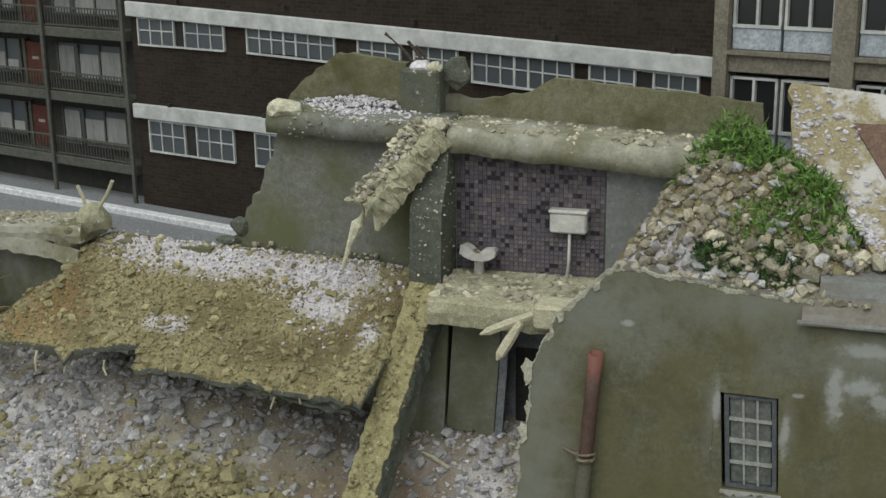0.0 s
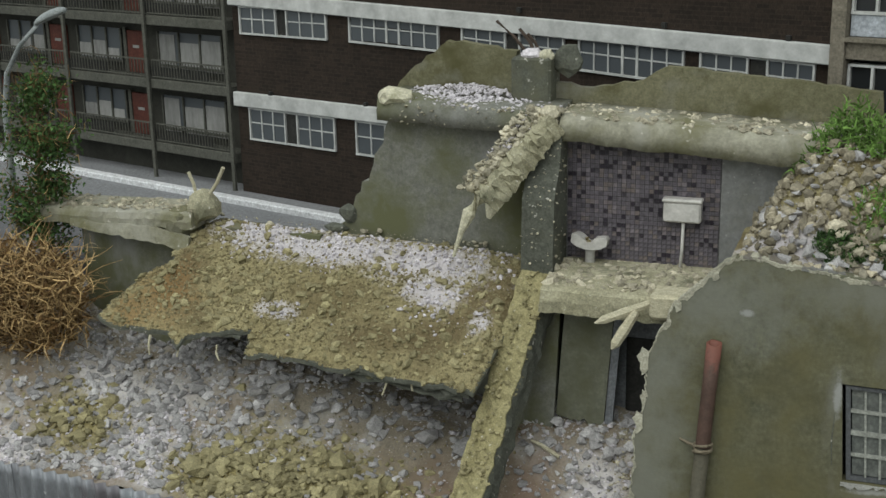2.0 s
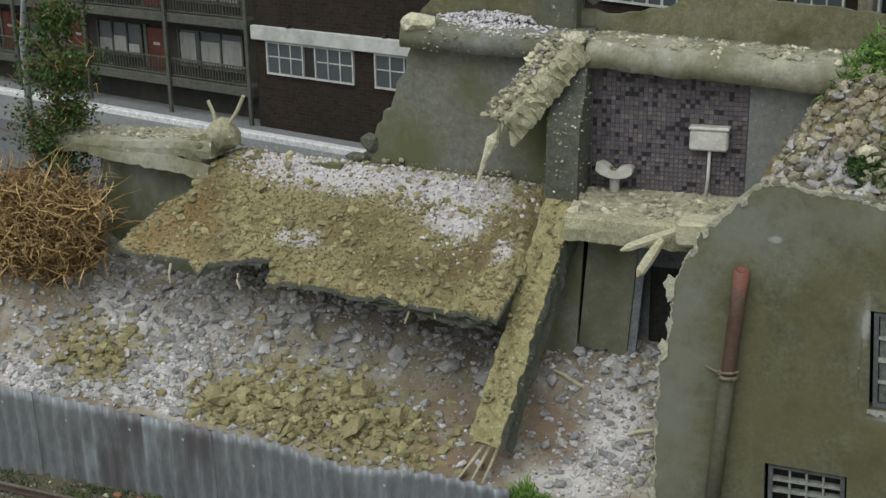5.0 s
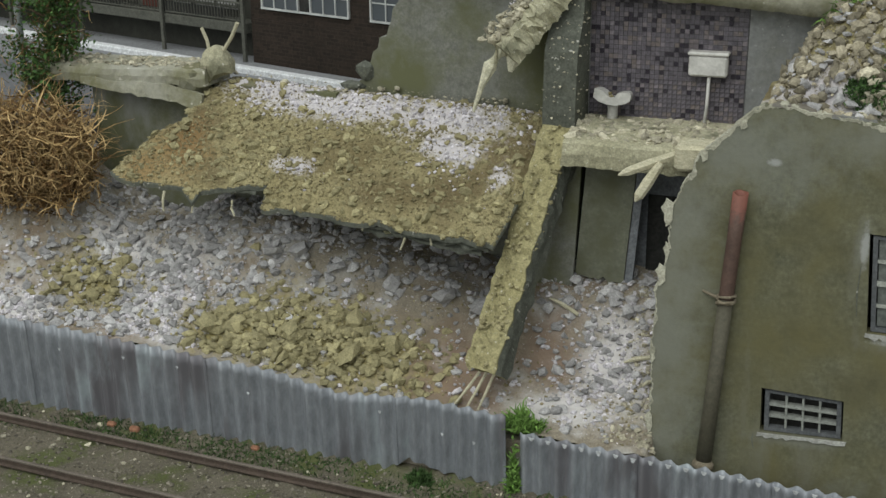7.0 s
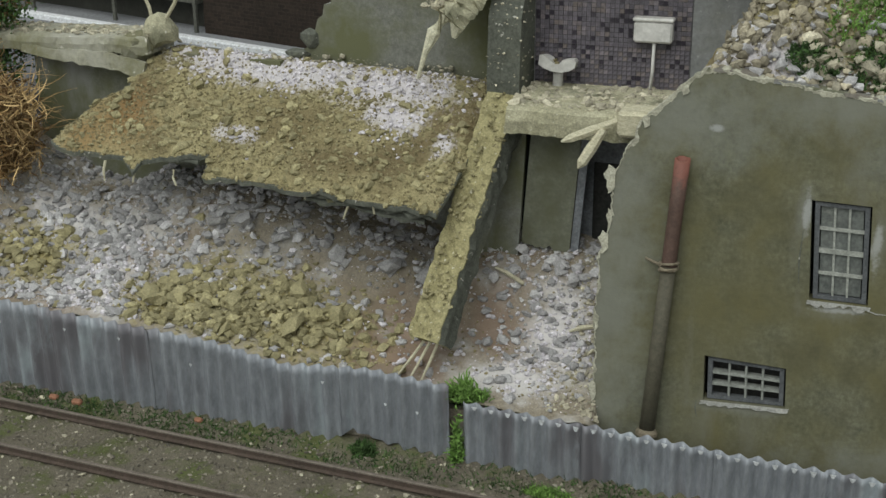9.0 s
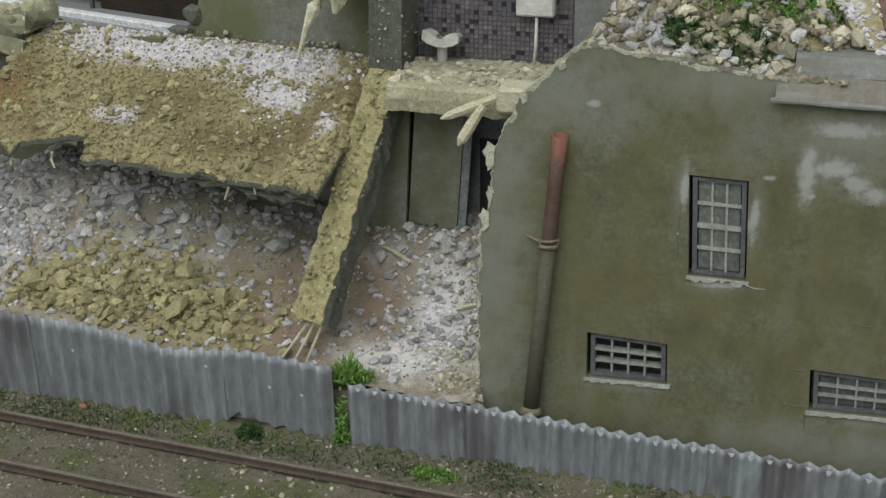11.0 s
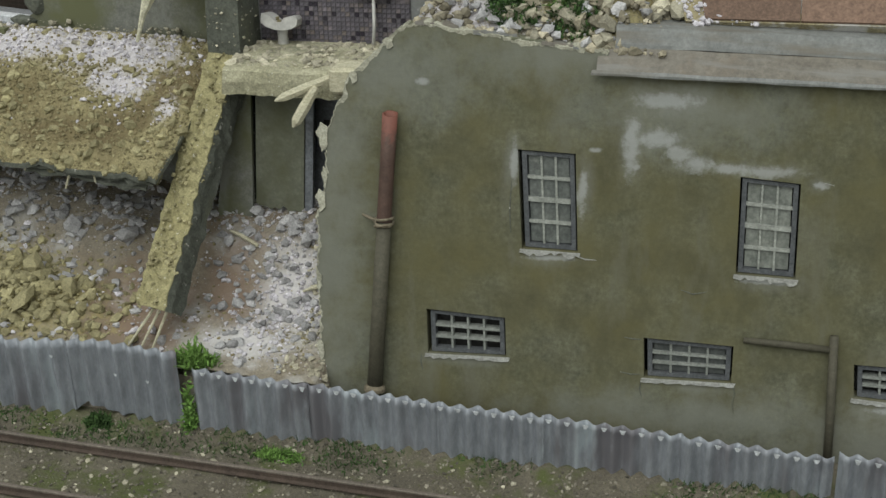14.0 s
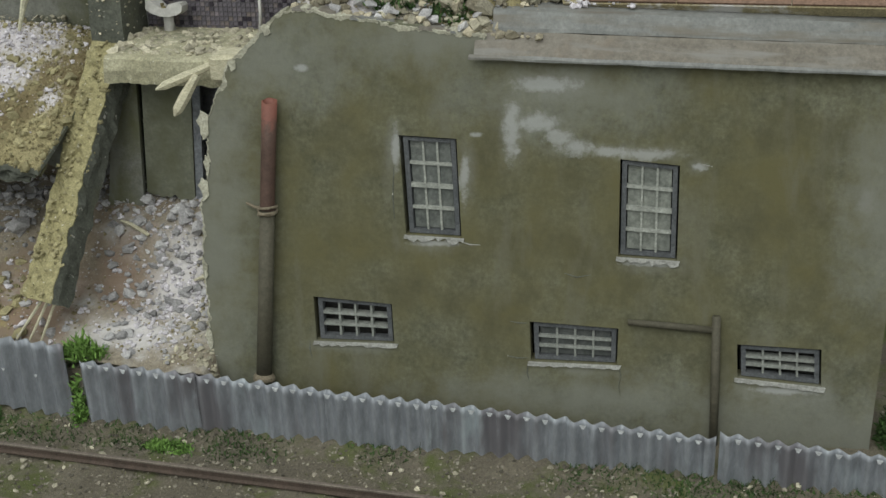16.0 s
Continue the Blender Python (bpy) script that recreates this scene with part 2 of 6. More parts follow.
# darker copy of the grey facade, with the balcony shade in its colour
FLAT_WALL_SHADED = surface("shaded_flat_wall", (0.028, 0.028, 0.023), (0.05, 0.05, 0.042), 0.7, 4.0, 0.9, 0.03, grit=0.4)
GREY_PAINT = surface("grey_facade", (0.06, 0.062, 0.052), (0.10, 0.10, 0.085), 0.7, 6.0, 0.85, 0.08)
RED_DOOR = surface("red_door_paint", (0.075, 0.024, 0.017), (0.11, 0.036, 0.026), 0.9, 6.0, 0.7, 0.05)
CURTAIN = surface("pale_curtain", (0.17, 0.17, 0.165), (0.36, 0.36, 0.35), 0.6, 3.0, 0.9, 0.0, stretch=(1.5, 1.5, 0.4), grit=0.3)
ROAD = surface("grey_road", (0.16, 0.165, 0.175), (0.23, 0.235, 0.245), 0.6, 9.0, 0.9, 0.1)
KERB = surface("white_kerb", (0.52, 0.53, 0.55), (0.66, 0.67, 0.69), 0.8, 6.0, 0.8, 0.05)
PAVING = surface("dim_paving", (0.085, 0.087, 0.095), (0.14, 0.142, 0.15), 0.6, 9.0, 0.9, 0.1)
CERAMIC = surface("dusty_ceramic", (0.46, 0.45, 0.43), (0.56, 0.55, 0.53), 1.0, 4.0, 0.5, 0.03, grit=0.25)
ROOF_RED = surface("terracotta_roof", (0.12, 0.075, 0.053), (0.18, 0.115, 0.083), 0.9, 7.0, 0.7, 0.1, stain=(0.34, 0.27, 0.22), stain_scale=0.7, stain_at=(0.58, 0.75), each=0.15)
LEDGE = surface("ledge_stone", (0.125, 0.11, 0.088), (0.19, 0.175, 0.15), 0.8, 8.0, 0.6, 0.12, stain=(0.15, 0.118, 0.088), stain_scale=0.6, grit=0.4, streak=((0.20, 0.195, 0.18), (0.5, 4.0, 4.0), 0.52, 0.7))
PARAPET = surface("lead_grey_parapet", (0.14, 0.145, 0.142), (0.22, 0.225, 0.215), 0.9, 8.0, 0.6, 0.1, grit=0.4, streak=((0.15, 0.135, 0.11), (0.5, 4.0, 4.0), 0.5, 0.68))
STRAW = surface("dry_straw", (0.38, 0.25, 0.11), (0.58, 0.42, 0.21), 1.5, 6.0, 0.9, 0, island=0.5)
LEAF = surface("green_leaf", (0.035, 0.085, 0.022), (0.08, 0.145, 0.04), 1.5, 6.0, 0.8, 0, island=0.5)
WEED = surface("bright_weed", (0.09, 0.18, 0.035), (0.17, 0.29, 0.07), 1.5, 6.0, 0.8, 0, island=0.45)
MOSS = surface("dark_moss", (0.03, 0.065, 0.02), (0.06, 0.11, 0.03), 1.5, 6.0, 0.9, 0, island=0.5)
BARK = surface("twig_bark", (0.10, 0.075, 0.05), (0.18, 0.14, 0.09), 3.0, 12.0, 0.9, 0.3)
TIMBER = surface("splintered_timber", (0.38, 0.35, 0.24), (0.54, 0.51, 0.39), 2.0, 9.0, 0.9, 0.3, stretch=(1, 1, 3))
BRICK_RED = surface("fallen_brick", (0.20, 0.095, 0.06), (0.30, 0.15, 0.09), 2.0, 9.0, 0.9, 0.2)

OCHRE_BEAM = surface("ochre_dusted_concrete", (0.23, 0.205, 0.10), (0.35, 0.32, 0.18), 1.0, 9.0, 0.95, 0.4, stain=(0.16, 0.15, 0.08), stain_scale=1.0, stain_at=(0.55, 0.7), speck=(0.5, 0.48, 0.38))
BROKEN_CAP = surface("crusted_mortar", (0.27, 0.255, 0.165), (0.44, 0.42, 0.31), 1.4, 9.0, 0.95, 0.5, stain=(0.15, 0.15, 0.10), stain_scale=1.2, stain_at=(0.5, 0.65), speck=(0.6, 0.58, 0.5))
BROKEN_WALL = surface("flaking_plaster", (0.24, 0.20, 0.11), (0.34, 0.30, 0.19), 1.0, 9.0, 0.95, 0.5, stain=(0.52, 0.50, 0.48), stain_scale=0.9, stain_at=(0.52, 0.6))
PARTITION_BLUE = surface("blue_grey_wall", (0.13, 0.14, 0.155), (0.19, 0.20, 0.215), 0.8, 6.0, 0.9, 0.1, stain=(0.08, 0.08, 0.08), stain_scale=0.9)
SILL = surface("chalky_sill", (0.22, 0.22, 0.20), (0.38, 0.38, 0.36), 2.0, 9.0, 0.95, 0.4)
# brown twigs; also the shade inside the bush, put into the straw colour
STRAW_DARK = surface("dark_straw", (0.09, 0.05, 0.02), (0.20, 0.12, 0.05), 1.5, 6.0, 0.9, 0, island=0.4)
PALE_CONCRETE = surface("pale_concrete", (0.20, 0.197, 0.15), (0.37, 0.36, 0.29), 1.1, 5.0, 0.9, 0.35, stain=(0.16, 0.155, 0.085), stain_scale=0.8, stain_at=(0.48, 0.66), second=((0.33, 0.325, 0.28), 0.7, 0.5, 0.62), grit=0.5, speck=(0.5, 0.48, 0.42), speck_scale=6.0)
LAMP_WHITE = surface("lamp_housing", (0.20, 0.225, 0.23), (0.29, 0.315, 0.32), 2.0, 9.0, 0.5, 0.03)
GREY_PLASTER = surface("blue_grey_plaster", (0.165, 0.168, 0.165), (0.215, 0.22, 0.22), 0.6, 5.0, 0.9, 0.06, stain=(0.15, 0.15, 0.125), stain_scale=0.8, stain_at=(0.5, 0.7), speck=(0.34, 0.34, 0.33), speck_scale=9.0, grit=0.4)
PANEL_GREY = surface("green_grey_panel", (0.135, 0.14, 0.105), (0.20, 0.205, 0.165), 0.6, 5.0, 0.9, 0.08, stain=(0.115, 0.118, 0.075), stain_scale=0.9, stain_at=(0.5, 0.7), grit=0.5)
FRAME_VENT = surface("grimy_bars", (0.15, 0.16, 0.145), (0.27, 0.28, 0.26), 2.0, 9.0, 0.85, 0.1)
EDGE_RAW = surface("raw_wall_edge", (0.26, 0.25, 0.19), (0.46, 0.45, 0.37), 2.5, 9.0, 0.95, 0.5, stain=(0.17, 0.17, 0.13), stain_scale=2.0)
HEAP_ROCK = surface("heap_stone", (0.20, 0.175, 0.12), (0.42, 0.38, 0.29), 1.0, 8.0, 0.95, 0.3, island=0.5)
STRAW_GREEN = surface("dry_grass", (0.10, 0.11, 0.045), (0.17, 0.16, 0.08), 1.5, 6.0, 0.9, 0, island=0.4)

def glass(name, tint, rough):
    m = bpy.data.materials.new(name)
    m.use_nodes = True
    b = m.node_tree.nodes["Principled BSDF"]
    b.inputs["Base Color"].default_value = (*tint, 1)
    b.inputs["Roughness"].default_value = rough
    b.inputs["Specular IOR Level"].default_value = 0.4
    return m


GLASS_DARK = glass("dark_pane", (0.022, 0.024, 0.026), 0.12)
GLASS_GREY = glass("grey_pane", (0.07, 0.08, 0.09), 0.35)
GLASS_GRIME = surface("grimy_pane", (0.04, 0.045, 0.045), (0.085, 0.09, 0.085), 2.0, 5.0, 0.35, 0)
GLASS_PALE = surface("pale_dusty_pane", (0.10, 0.11, 0.10), (0.24, 0.25, 0.22), 1.2, 5.0, 0.35, 0, stain=(0.13, 0.14, 0.10), stain_scale=1.5)
GLASS_DUSTY = surface("dusty_pane", (0.06, 0.068, 0.065), (0.15, 0.158, 0.145), 2.0, 5.0, 0.3, 0, stain=(0.26, 0.27, 0.24), stain_scale=2.2)


def tile_material():
    m = surface("violet_mosaic", (0.085, 0.081, 0.087), (0.135, 0.125, 0.132), 1.0, 7.0, 0.35, 0.05)
    nt = m.node_tree
    b = nt.nodes["Principled BSDF"]
    old = b.inputs["Base Color"].links[0].from_socket
    g = nt.nodes.new("ShaderNodeObjectInfo")
    geo = nt.nodes.new("ShaderNodeNewGeometry")
    add = nt.nodes.new("ShaderNodeMath")
    add.operation = "ADD"
    fr = nt.nodes.new("ShaderNodeMath")
    fr.operation = "FRACT"
    nt.links.new(g.outputs["Random"], add.inputs[0])
    nt.links.new(geo.outputs["Random Per Island"], add.inputs[1])
    nt.links.new(add.outputs[0], fr.inputs[0])
    tone = ramp(nt, fr.outputs[0], [(0.0, (0.25, 0.22, 0.3)), (0.10, (0.3, 0.27, 0.33)), (0.14, (0.85, 0.83, 0.9)), (0.7, (1.1, 1.05, 1.15)), (0.85, (1.3, 1.15, 1.0)), (1.0, (1.6, 1.5, 1.6))])
    nt.links.new(blend(nt, 1.0, old, tone, "MULTIPLY"), b.inputs["Base Color"])
    return m


def brick_courses():
    """Brick courses on the far block: darker and lighter bricks with thin joints."""
    nt = BRICK.node_tree
    b = nt.nodes["Principled BSDF"]
    old = b.inputs["Base Color"].links[0].from_socket
    co = nt.nodes.new("ShaderNodeTexCoord")
    sep, com = nt.nodes.new("ShaderNodeSeparateXYZ"), nt.nodes.new("ShaderNodeCombineXYZ")
    nt.links.new(co.outputs["Object"], sep.inputs[0])
    nt.links.new(sep.outputs[0], com.inputs[0])
    nt.links.new(sep.outputs[2], com.inputs[1])
    t = nt.nodes.new("ShaderNodeTexBrick")
    t.inputs["Scale"].default_value = 1 / K
    for key, val in (("Mortar Size", 0.012), ("Brick Width", 0.26), ("Row Height", 0.095), ("Bias", -0.1)):
        t.inputs[key].default_value = val
    t.inputs["Color1"].default_value, t.inputs["Color2"].default_value, t.inputs["Mortar"].default_value = (0.72, 0.70, 0.68, 1), (1.2, 1.14, 1.08, 1), (1.15, 1.15, 1.15, 1)
    nt.links.new(com.outputs[0], t.inputs["Vector"])
    nt.links.new(blend(nt, 1.0, old, t.outputs["Color"], "MULTIPLY"), b.inputs["Base Color"])


brick_courses()
TILE = tile_material()
GROUT = surface("grey_violet_grout", (0.075, 0.072, 0.075), (0.11, 0.105, 0.11), 1.0, 7.0, 0.9, 0.1)

# ---- building helpers; all numbers are full-size metres, shrunk by K as they are linked ----
def thing(name, at, label, category, group="", kind=""):
    ob = new(name)
    ob.location = Vector(at) * K
    ob.empty_display_size = 0.3 * K
    ob["at"] = list(at)
    return tagged(ob, label, category, group, kind)


def link_mesh(name, verts, faces, material, parent=None, label="", at=(0, 0, 0), smooth=False):
    o = Vector(parent["at"]) if parent else Vector(at)
    v = (np.asarray(verts, float).reshape(-1, 3) - np.array(o)) * K
    me = bpy.data.meshes.new(name)
    me.from_pydata(v.tolist(), [], faces)
    me.materials.append(material)
    if smooth:
        me.shade_smooth()
    me.update()
    ob = new(name, me)
    if parent:
        ob.parent = parent
        ob["at"] = list(o)
    else:
        ob.location = o * K
        ob["at"] = list(o)
    return tagged(ob, label)


def part(name, bm, material, parent=None, label="", at=(0, 0, 0), smooth=False):
    """Links a bmesh, drawn in the place's own coordinates, as one mesh object."""
    bm.verts.index_update()
    bmesh.ops.recalc_face_normals(bm, faces=bm.faces)
    verts = [v.co.copy() for v in bm.verts]
    faces = [[v.index for v in f.verts] for f in bm.faces]
    bm.free()
    ob = link_mesh(name, verts, faces, material, parent, label, at, smooth)
    return ob


def box(bm, a, b, xf=None, bevel=0.0):
    g = bmesh.ops.create_cube(bm, size=1)
    vs = g["verts"]
    for v in vs:
        v.co = Vector([a[i] + (v.co[i] + 0.5) * (b[i] - a[i]) for i in range(3)])
    if bevel:
        es = list({e for v in vs for e in v.link_edges})
        r = bmesh.ops.bevel(bm, geom=es, offset=bevel, segments=1, affect="EDGES")
        vs = list({v for f in r["faces"] for v in f.verts} | {v for v in vs if v.is_valid})
    if xf:
        for v in vs:
            v.co = Vector(xf(v.co))
    return vs


def boxed(name, a, b, material, parent=None, label="", xf=None, bevel=0.0, at=(0, 0, 0)):
    bm = bmesh.new()
    box(bm, a, b, xf, bevel)
    return part(name, bm, material, parent, label, at)


def jag(pts, step, amp, seed, closed=True):
    """A broken outline: the polyline cut into short steps that stray to either side."""
    rnd = random.Random(seed)
    out = []
    n = len(pts)
    for i in range(n if closed else n - 1):
        p, q, rough = Vector(pts[i][:2]), Vector(pts[(i + 1) % n][:2]), (pts[i][2] if len(pts[i]) > 2 else 1)
        k = max(1, int((q - p).length / step)) if rough else 1
        d = (q - p).normalized()
        s = Vector((-d.y, d.x))
        for j in range(k):
            o = amp * rough * rnd.uniform(-1, 1) if (j and rough) else 0
            out.append(p.lerp(q, j / k) + s * o + d * (o * 0.4))
    if not closed:
        out.append(Vector(pts[-1][:2]))
    return [(p.x, p.y) for p in out]


def slab_of(outline, holes, place, depth):
    """A thick plate from an outline with holes. place(u, w, d) gives the point; d runs from 0 to depth."""
    bm = bmesh.new()
    fronts = []
    for loop in [outline] + holes:
        vs = [bm.verts.new((u, w, 0)) for u, w in loop]
        es = [bm.edges.new((vs[i], vs[(i + 1) % len(vs)])) for i in range(len(vs))]
        fronts.append((vs, es))
    bmesh.ops.triangle_fill(bm, use_beauty=True, use_dissolve=False, edges=[e for _, es in fronts for e in es], normal=(0, 0, 1))
    faces = list(bm.faces)
    back = {}
    for vs, _ in fronts:
        for v in vs:
            back[v] = bm.verts.new((v.co.x, v.co.y, depth))
    for f in faces:
        bm.faces.new([back[v] for v in reversed(f.verts)])
    for vs, _ in fronts:
        for i in range(len(vs)):
            p, q = vs[i], vs[(i + 1) % len(vs)]
            bm.faces.new((p, q, back[q], back[p]))
    for v in bm.verts:
        v.co = Vector(place(*v.co))
    return bm


def on_xz(y):
    return lambda u, w, d: (u, y + d, w)


ICO = (lambda b: (bmesh.ops.create_icosphere(b, subdivisions=1, radius=1), b)[1])(bmesh.new())
ICO.verts.index_update()
ICO_V = np.array([v.co[:] for v in ICO.verts])
ICO_F = np.array([[v.index for v in f.verts] for f in ICO.faces])
ICO.free()


def stones(name, label, category, material, spots, sizes, seed, flat=0.7, kind="stuff", sink=0.3):
    """Many broken lumps in one mesh: irregular faceted stones of the given sizes at the given spots."""
    rng = np.random.default_rng(seed)
    kinds = []
    for _ in range(10):
        w = ICO_V * (1 + rng.uniform(-0.32, 0.32, (len(ICO_V), 1)))
        n = rng.normal(size=(3, 3))
        for c in n / np.linalg.norm(n, axis=1, keepdims=True):
            h = w @ c
            w = w - np.clip(h - 0.55, 0, None)[:, None] * c
        kinds.append(w)
    allv, allf, base = [], [], 0
    for p, s in zip(spots, sizes):
        w = kinds[rng.integers(10)] * s * np.array([1, rng.uniform(0.6, 1), flat * rng.uniform(0.6, 1.1)])
        q, _ = np.linalg.qr(rng.normal(size=(3, 3)))
        if flat < 0.9:
            t = rng.uniform(0, 6.28)
            q = np.array([[math.cos(t), -math.sin(t), 0], [math.sin(t), math.cos(t), 0], [0, 0, 1]]) @ np.array(Euler(rng.uniform(-0.5, 0.5, 3)).to_matrix())
        w = w @ q.T + np.asarray(p) + np.array([0, 0, s * flat * (1 - 2 * sink) * 0.5])
        allv.append(w)
        allf.append(ICO_F + base)
        base += len(w)
    ob = link_mesh(name, np.concatenate(allv), np.concatenate(allf).tolist(), material)
    return tagged(ob, label, category, kind=kind)


def tube(bm, pts, radii, sides=8, caps=True):
    """A round bar along the points."""
    pts = [Vector(p) for p in pts]
    rings = []
    for i, p in enumerate(pts):
        d = (pts[min(i + 1, len(pts) - 1)] - pts[max(i - 1, 0)]).normalized()
        a = d.orthogonal().normalized()
        if abs(d.z) > 0.8:
            a = Vector((1, 0, 0)) - d * d.x
            a.normalize()
        b = d.cross(a)
        r = radii[i] if hasattr(radii, "__len__") else radii
        rings.append([bm.verts.new(p + (a * math.cos(t) + b * math.sin(t)) * r) for t in (2 * math.pi * k / sides for k in range(sides))])
    for u, w in zip(rings, rings[1:]):
        for k in range(sides):
            bm.faces.new((u[k], u[(k + 1) % sides], w[(k + 1) % sides], w[k]))
    if caps:
        bm.faces.new(rings[0][::-1])
        bm.faces.new(rings[-1])
    return rings


def sm(a, b, x):
    t = np.clip((x - a) / (b - a), 0, 1)
    return t * t * (3 - 2 * t)


def wob(x, y, s, seed=0.0):
    return noise.noise((x * s + seed, y * s - seed, seed * 1.7))


def sheet(name, xs, ys, height, material, label, category, kind="structure", skirt=None, parent=None):
    v = [(x, y, height(x, y)) for y in ys for x in xs]
    n = len(xs)
    f = [(j * n + i, j * n + i + 1, (j + 1) * n + i + 1, (j + 1) * n + i) for j in range(len(ys) - 1) for i in range(n - 1)]
    ob = link_mesh(name, v, f, material, parent, smooth=True)
    return tagged(ob, label, category, kind=kind)

# ---- ground, lot, road ----
RAIL_Y = lambda x: -2.49 - 0.047 * x
GAUGE = 1.45


def ground_z(x, y):
    if abs(x) > 24 or y > 6 or y < -9:
        return -0.02
    return -0.02 + 0.06 * wob(x, y, 1.3) + 0.035 * wob(x, y, 4.0, 3.0) + 0.025 * wob(x, y, 8.0, 5.0) + 0.16 * float(sm(-1.75, -1.2, y)) 


xs = [-90, -50, -30] + list(np.arange(-24, 16.01, 0.1)) + [25, 50, 90]
ys = [-90, -45, -20, -10] + list(np.arange(-7.0, -0.59, 0.1)) + [0.5, 6, 30, 90]
sheet("ground", xs, ys, ground_z, BALLAST, "dark cinder and ballast trackside ground with weeds", "ground")


def lot_z(x, y):
    z = 1.2 + 0.36 * (y + 1.1)
    z += 0.62 * float(sm(-5.5, -10.5, x)) + 1.2 * float(sm(-11.5, -14.5, x)) * float(sm(-0.6, 1.8, y))
    z += 0.85 * math.exp(-(((x + 8.2) / 3.3) ** 4)) * float(sm(0.35, 1.9, y))
    z += 0.30 * math.exp(-(((x + 7.0) / 2.0) ** 2 + ((y - 0.0) / 0.8) ** 2)) + 0.35 * math.exp(-(((x + 10.5) / 2.2) ** 2 + ((y - 1.0) / 1.0) ** 2))
    z += 0.85 * float(sm(0.35, 1.6, y)) * float(sm(-4.9, -3.9, x))
    if y < 0.2:
        z -= 1.7 * float(sm(-0.95, -0.7, x))
    return z + 0.10 * wob(x, y, 0.9, 2.0) + 0.06 * wob(x, y, 2.6, 5.0) + 0.035 * wob(x, y, 6.5, 7.0)


lot_x, lot_y = np.arange(-24, 0.51, 0.09), np.arange(-1.18, 4.31, 0.09)
sheet("lot_ground", lot_x, lot_y, lot_z, LOT, "dusty demolition lot strewn with plaster and brick rubble", "ground")
# the raised bank that carries the lot, behind the fence
boxed("bank", (-24, -1.05, -0.3), (-1.4, -0.9, 1.0), LOT)
tagged(bpy.data.objects["bank"], "earth bank behind the tin fence", "bank", kind="structure")

FA = radians(17)
FO = (1.5, 5.3)


def facade(v):
    """Along the far street front: u to the right, v away, z up."""
    u, d, z = v
    return (FO[0] + u * math.cos(FA) + d * math.sin(FA), FO[1] - u * math.sin(FA) + d * math.cos(FA), z - 0.045 * (max(0.0, u + 11) if u < 0.025 else 0.0) * float(sm(7.9, 9.3, z)))


boxed("road", (-60, -4.0, 4.0), (-4, 9, 5.0), ROAD, xf=lambda v: (FO[0] + v[0] * math.cos(FA) + v[1] * math.sin(FA), FO[1] - v[0] * math.sin(FA) + v[1] * math.cos(FA) + 0.6, v[2]))
tagged(bpy.data.objects["road"], "smooth grey street surface behind the ruin", "road", kind="structure")
boxed("pavement", (-60, 3.02, 3.9), (-8.3, 11.0, 4.985), PAVING)
tagged(bpy.data.objects["pavement"], "plain grey paving between street and ruin", "pavement", kind="structure")
boxed("kerb", (-60, -1.25, 4.9), (-4, -0.95, 5.16), KERB, xf=lambda v: (FO[0] + v[0] * math.cos(FA) + v[1] * math.sin(FA), FO[1] - v[0] * math.sin(FA) + v[1] * math.cos(FA), v[2]), bevel=0.03)
tagged(bpy.data.objects["kerb"], "white painted kerb along the street", "kerb", kind="structure")

# ---- front wall of the standing house; it leans back and turns a little ----
def face(x, z, d=0.0):
    """A point on the leaning front wall; d runs inwards."""
    return (x, -0.8 + 0.06 * x + 0.18 * z + d, z)


def quad_at(q):
    """Maps the unit square to a crooked opening q (low left, low right, top right, top left) in the wall."""
    def place(v):
        a, b = v[0], v[2]
        x, z = ((1 - b) * ((1 - a) * q[0][i] + a * q[1][i]) + b * ((1 - a) * q[3][i] + a * q[2][i]) for i in (0, 1))
        return face(x, z, v[1])
    return place


WIN = [[(2.39, 3.45), (3.31, 3.42), (3.21, 5.02), (2.27, 5.06)], [(5.85, 3.2), (6.78, 3.16), (6.75, 4.67), (5.82, 4.75)]]
VENT = [[(0.85, 1.58), (2.19, 1.59), (2.15, 2.26), (0.81, 2.34)], [(4.49, 1.39), (5.9, 1.39), (5.9, 2.0), (4.45, 2.06)], [(7.84, 1.27), (9.16, 1.18), (9.12, 1.79), (7.8, 1.82)]]
edge = jag([(-1.0, 0.6), (-1.02, 1.33), (-1.04, 1.95), (-1.06, 2.58), (-1.06, 3.38), (-1.1, 3.8), (-1.02, 4.02), (-0.96, 4.2), (-0.94, 4.62), (-0.95, 5.22), (-0.86, 5.37), (-0.77, 5.65), (-0.6, 6.02), (-0.44, 6.25), (-0.25, 6.43), (0.13, 6.8), (0.4, 7.0), (0.68, 7.02), (1.14, 6.93), (2.06, 6.81), (2.97, 6.69), (3.66, 6.62)], 0.2, 0.035, 4, closed=False)
outline = [(-1.0, -0.2)] + edge + [(3.7, 6.32), (10.2, 6.12), (9.97, -0.2)]
bm = slab_of(outline, [list(q) for q in WIN + VENT], face, 0.28)
house_wall = part("wall_front", bm, RENDER_WALL)
tagged(house_wall, "olive-grey rendered house wall, algae stained, broken off along one side", "wall", kind="structure")
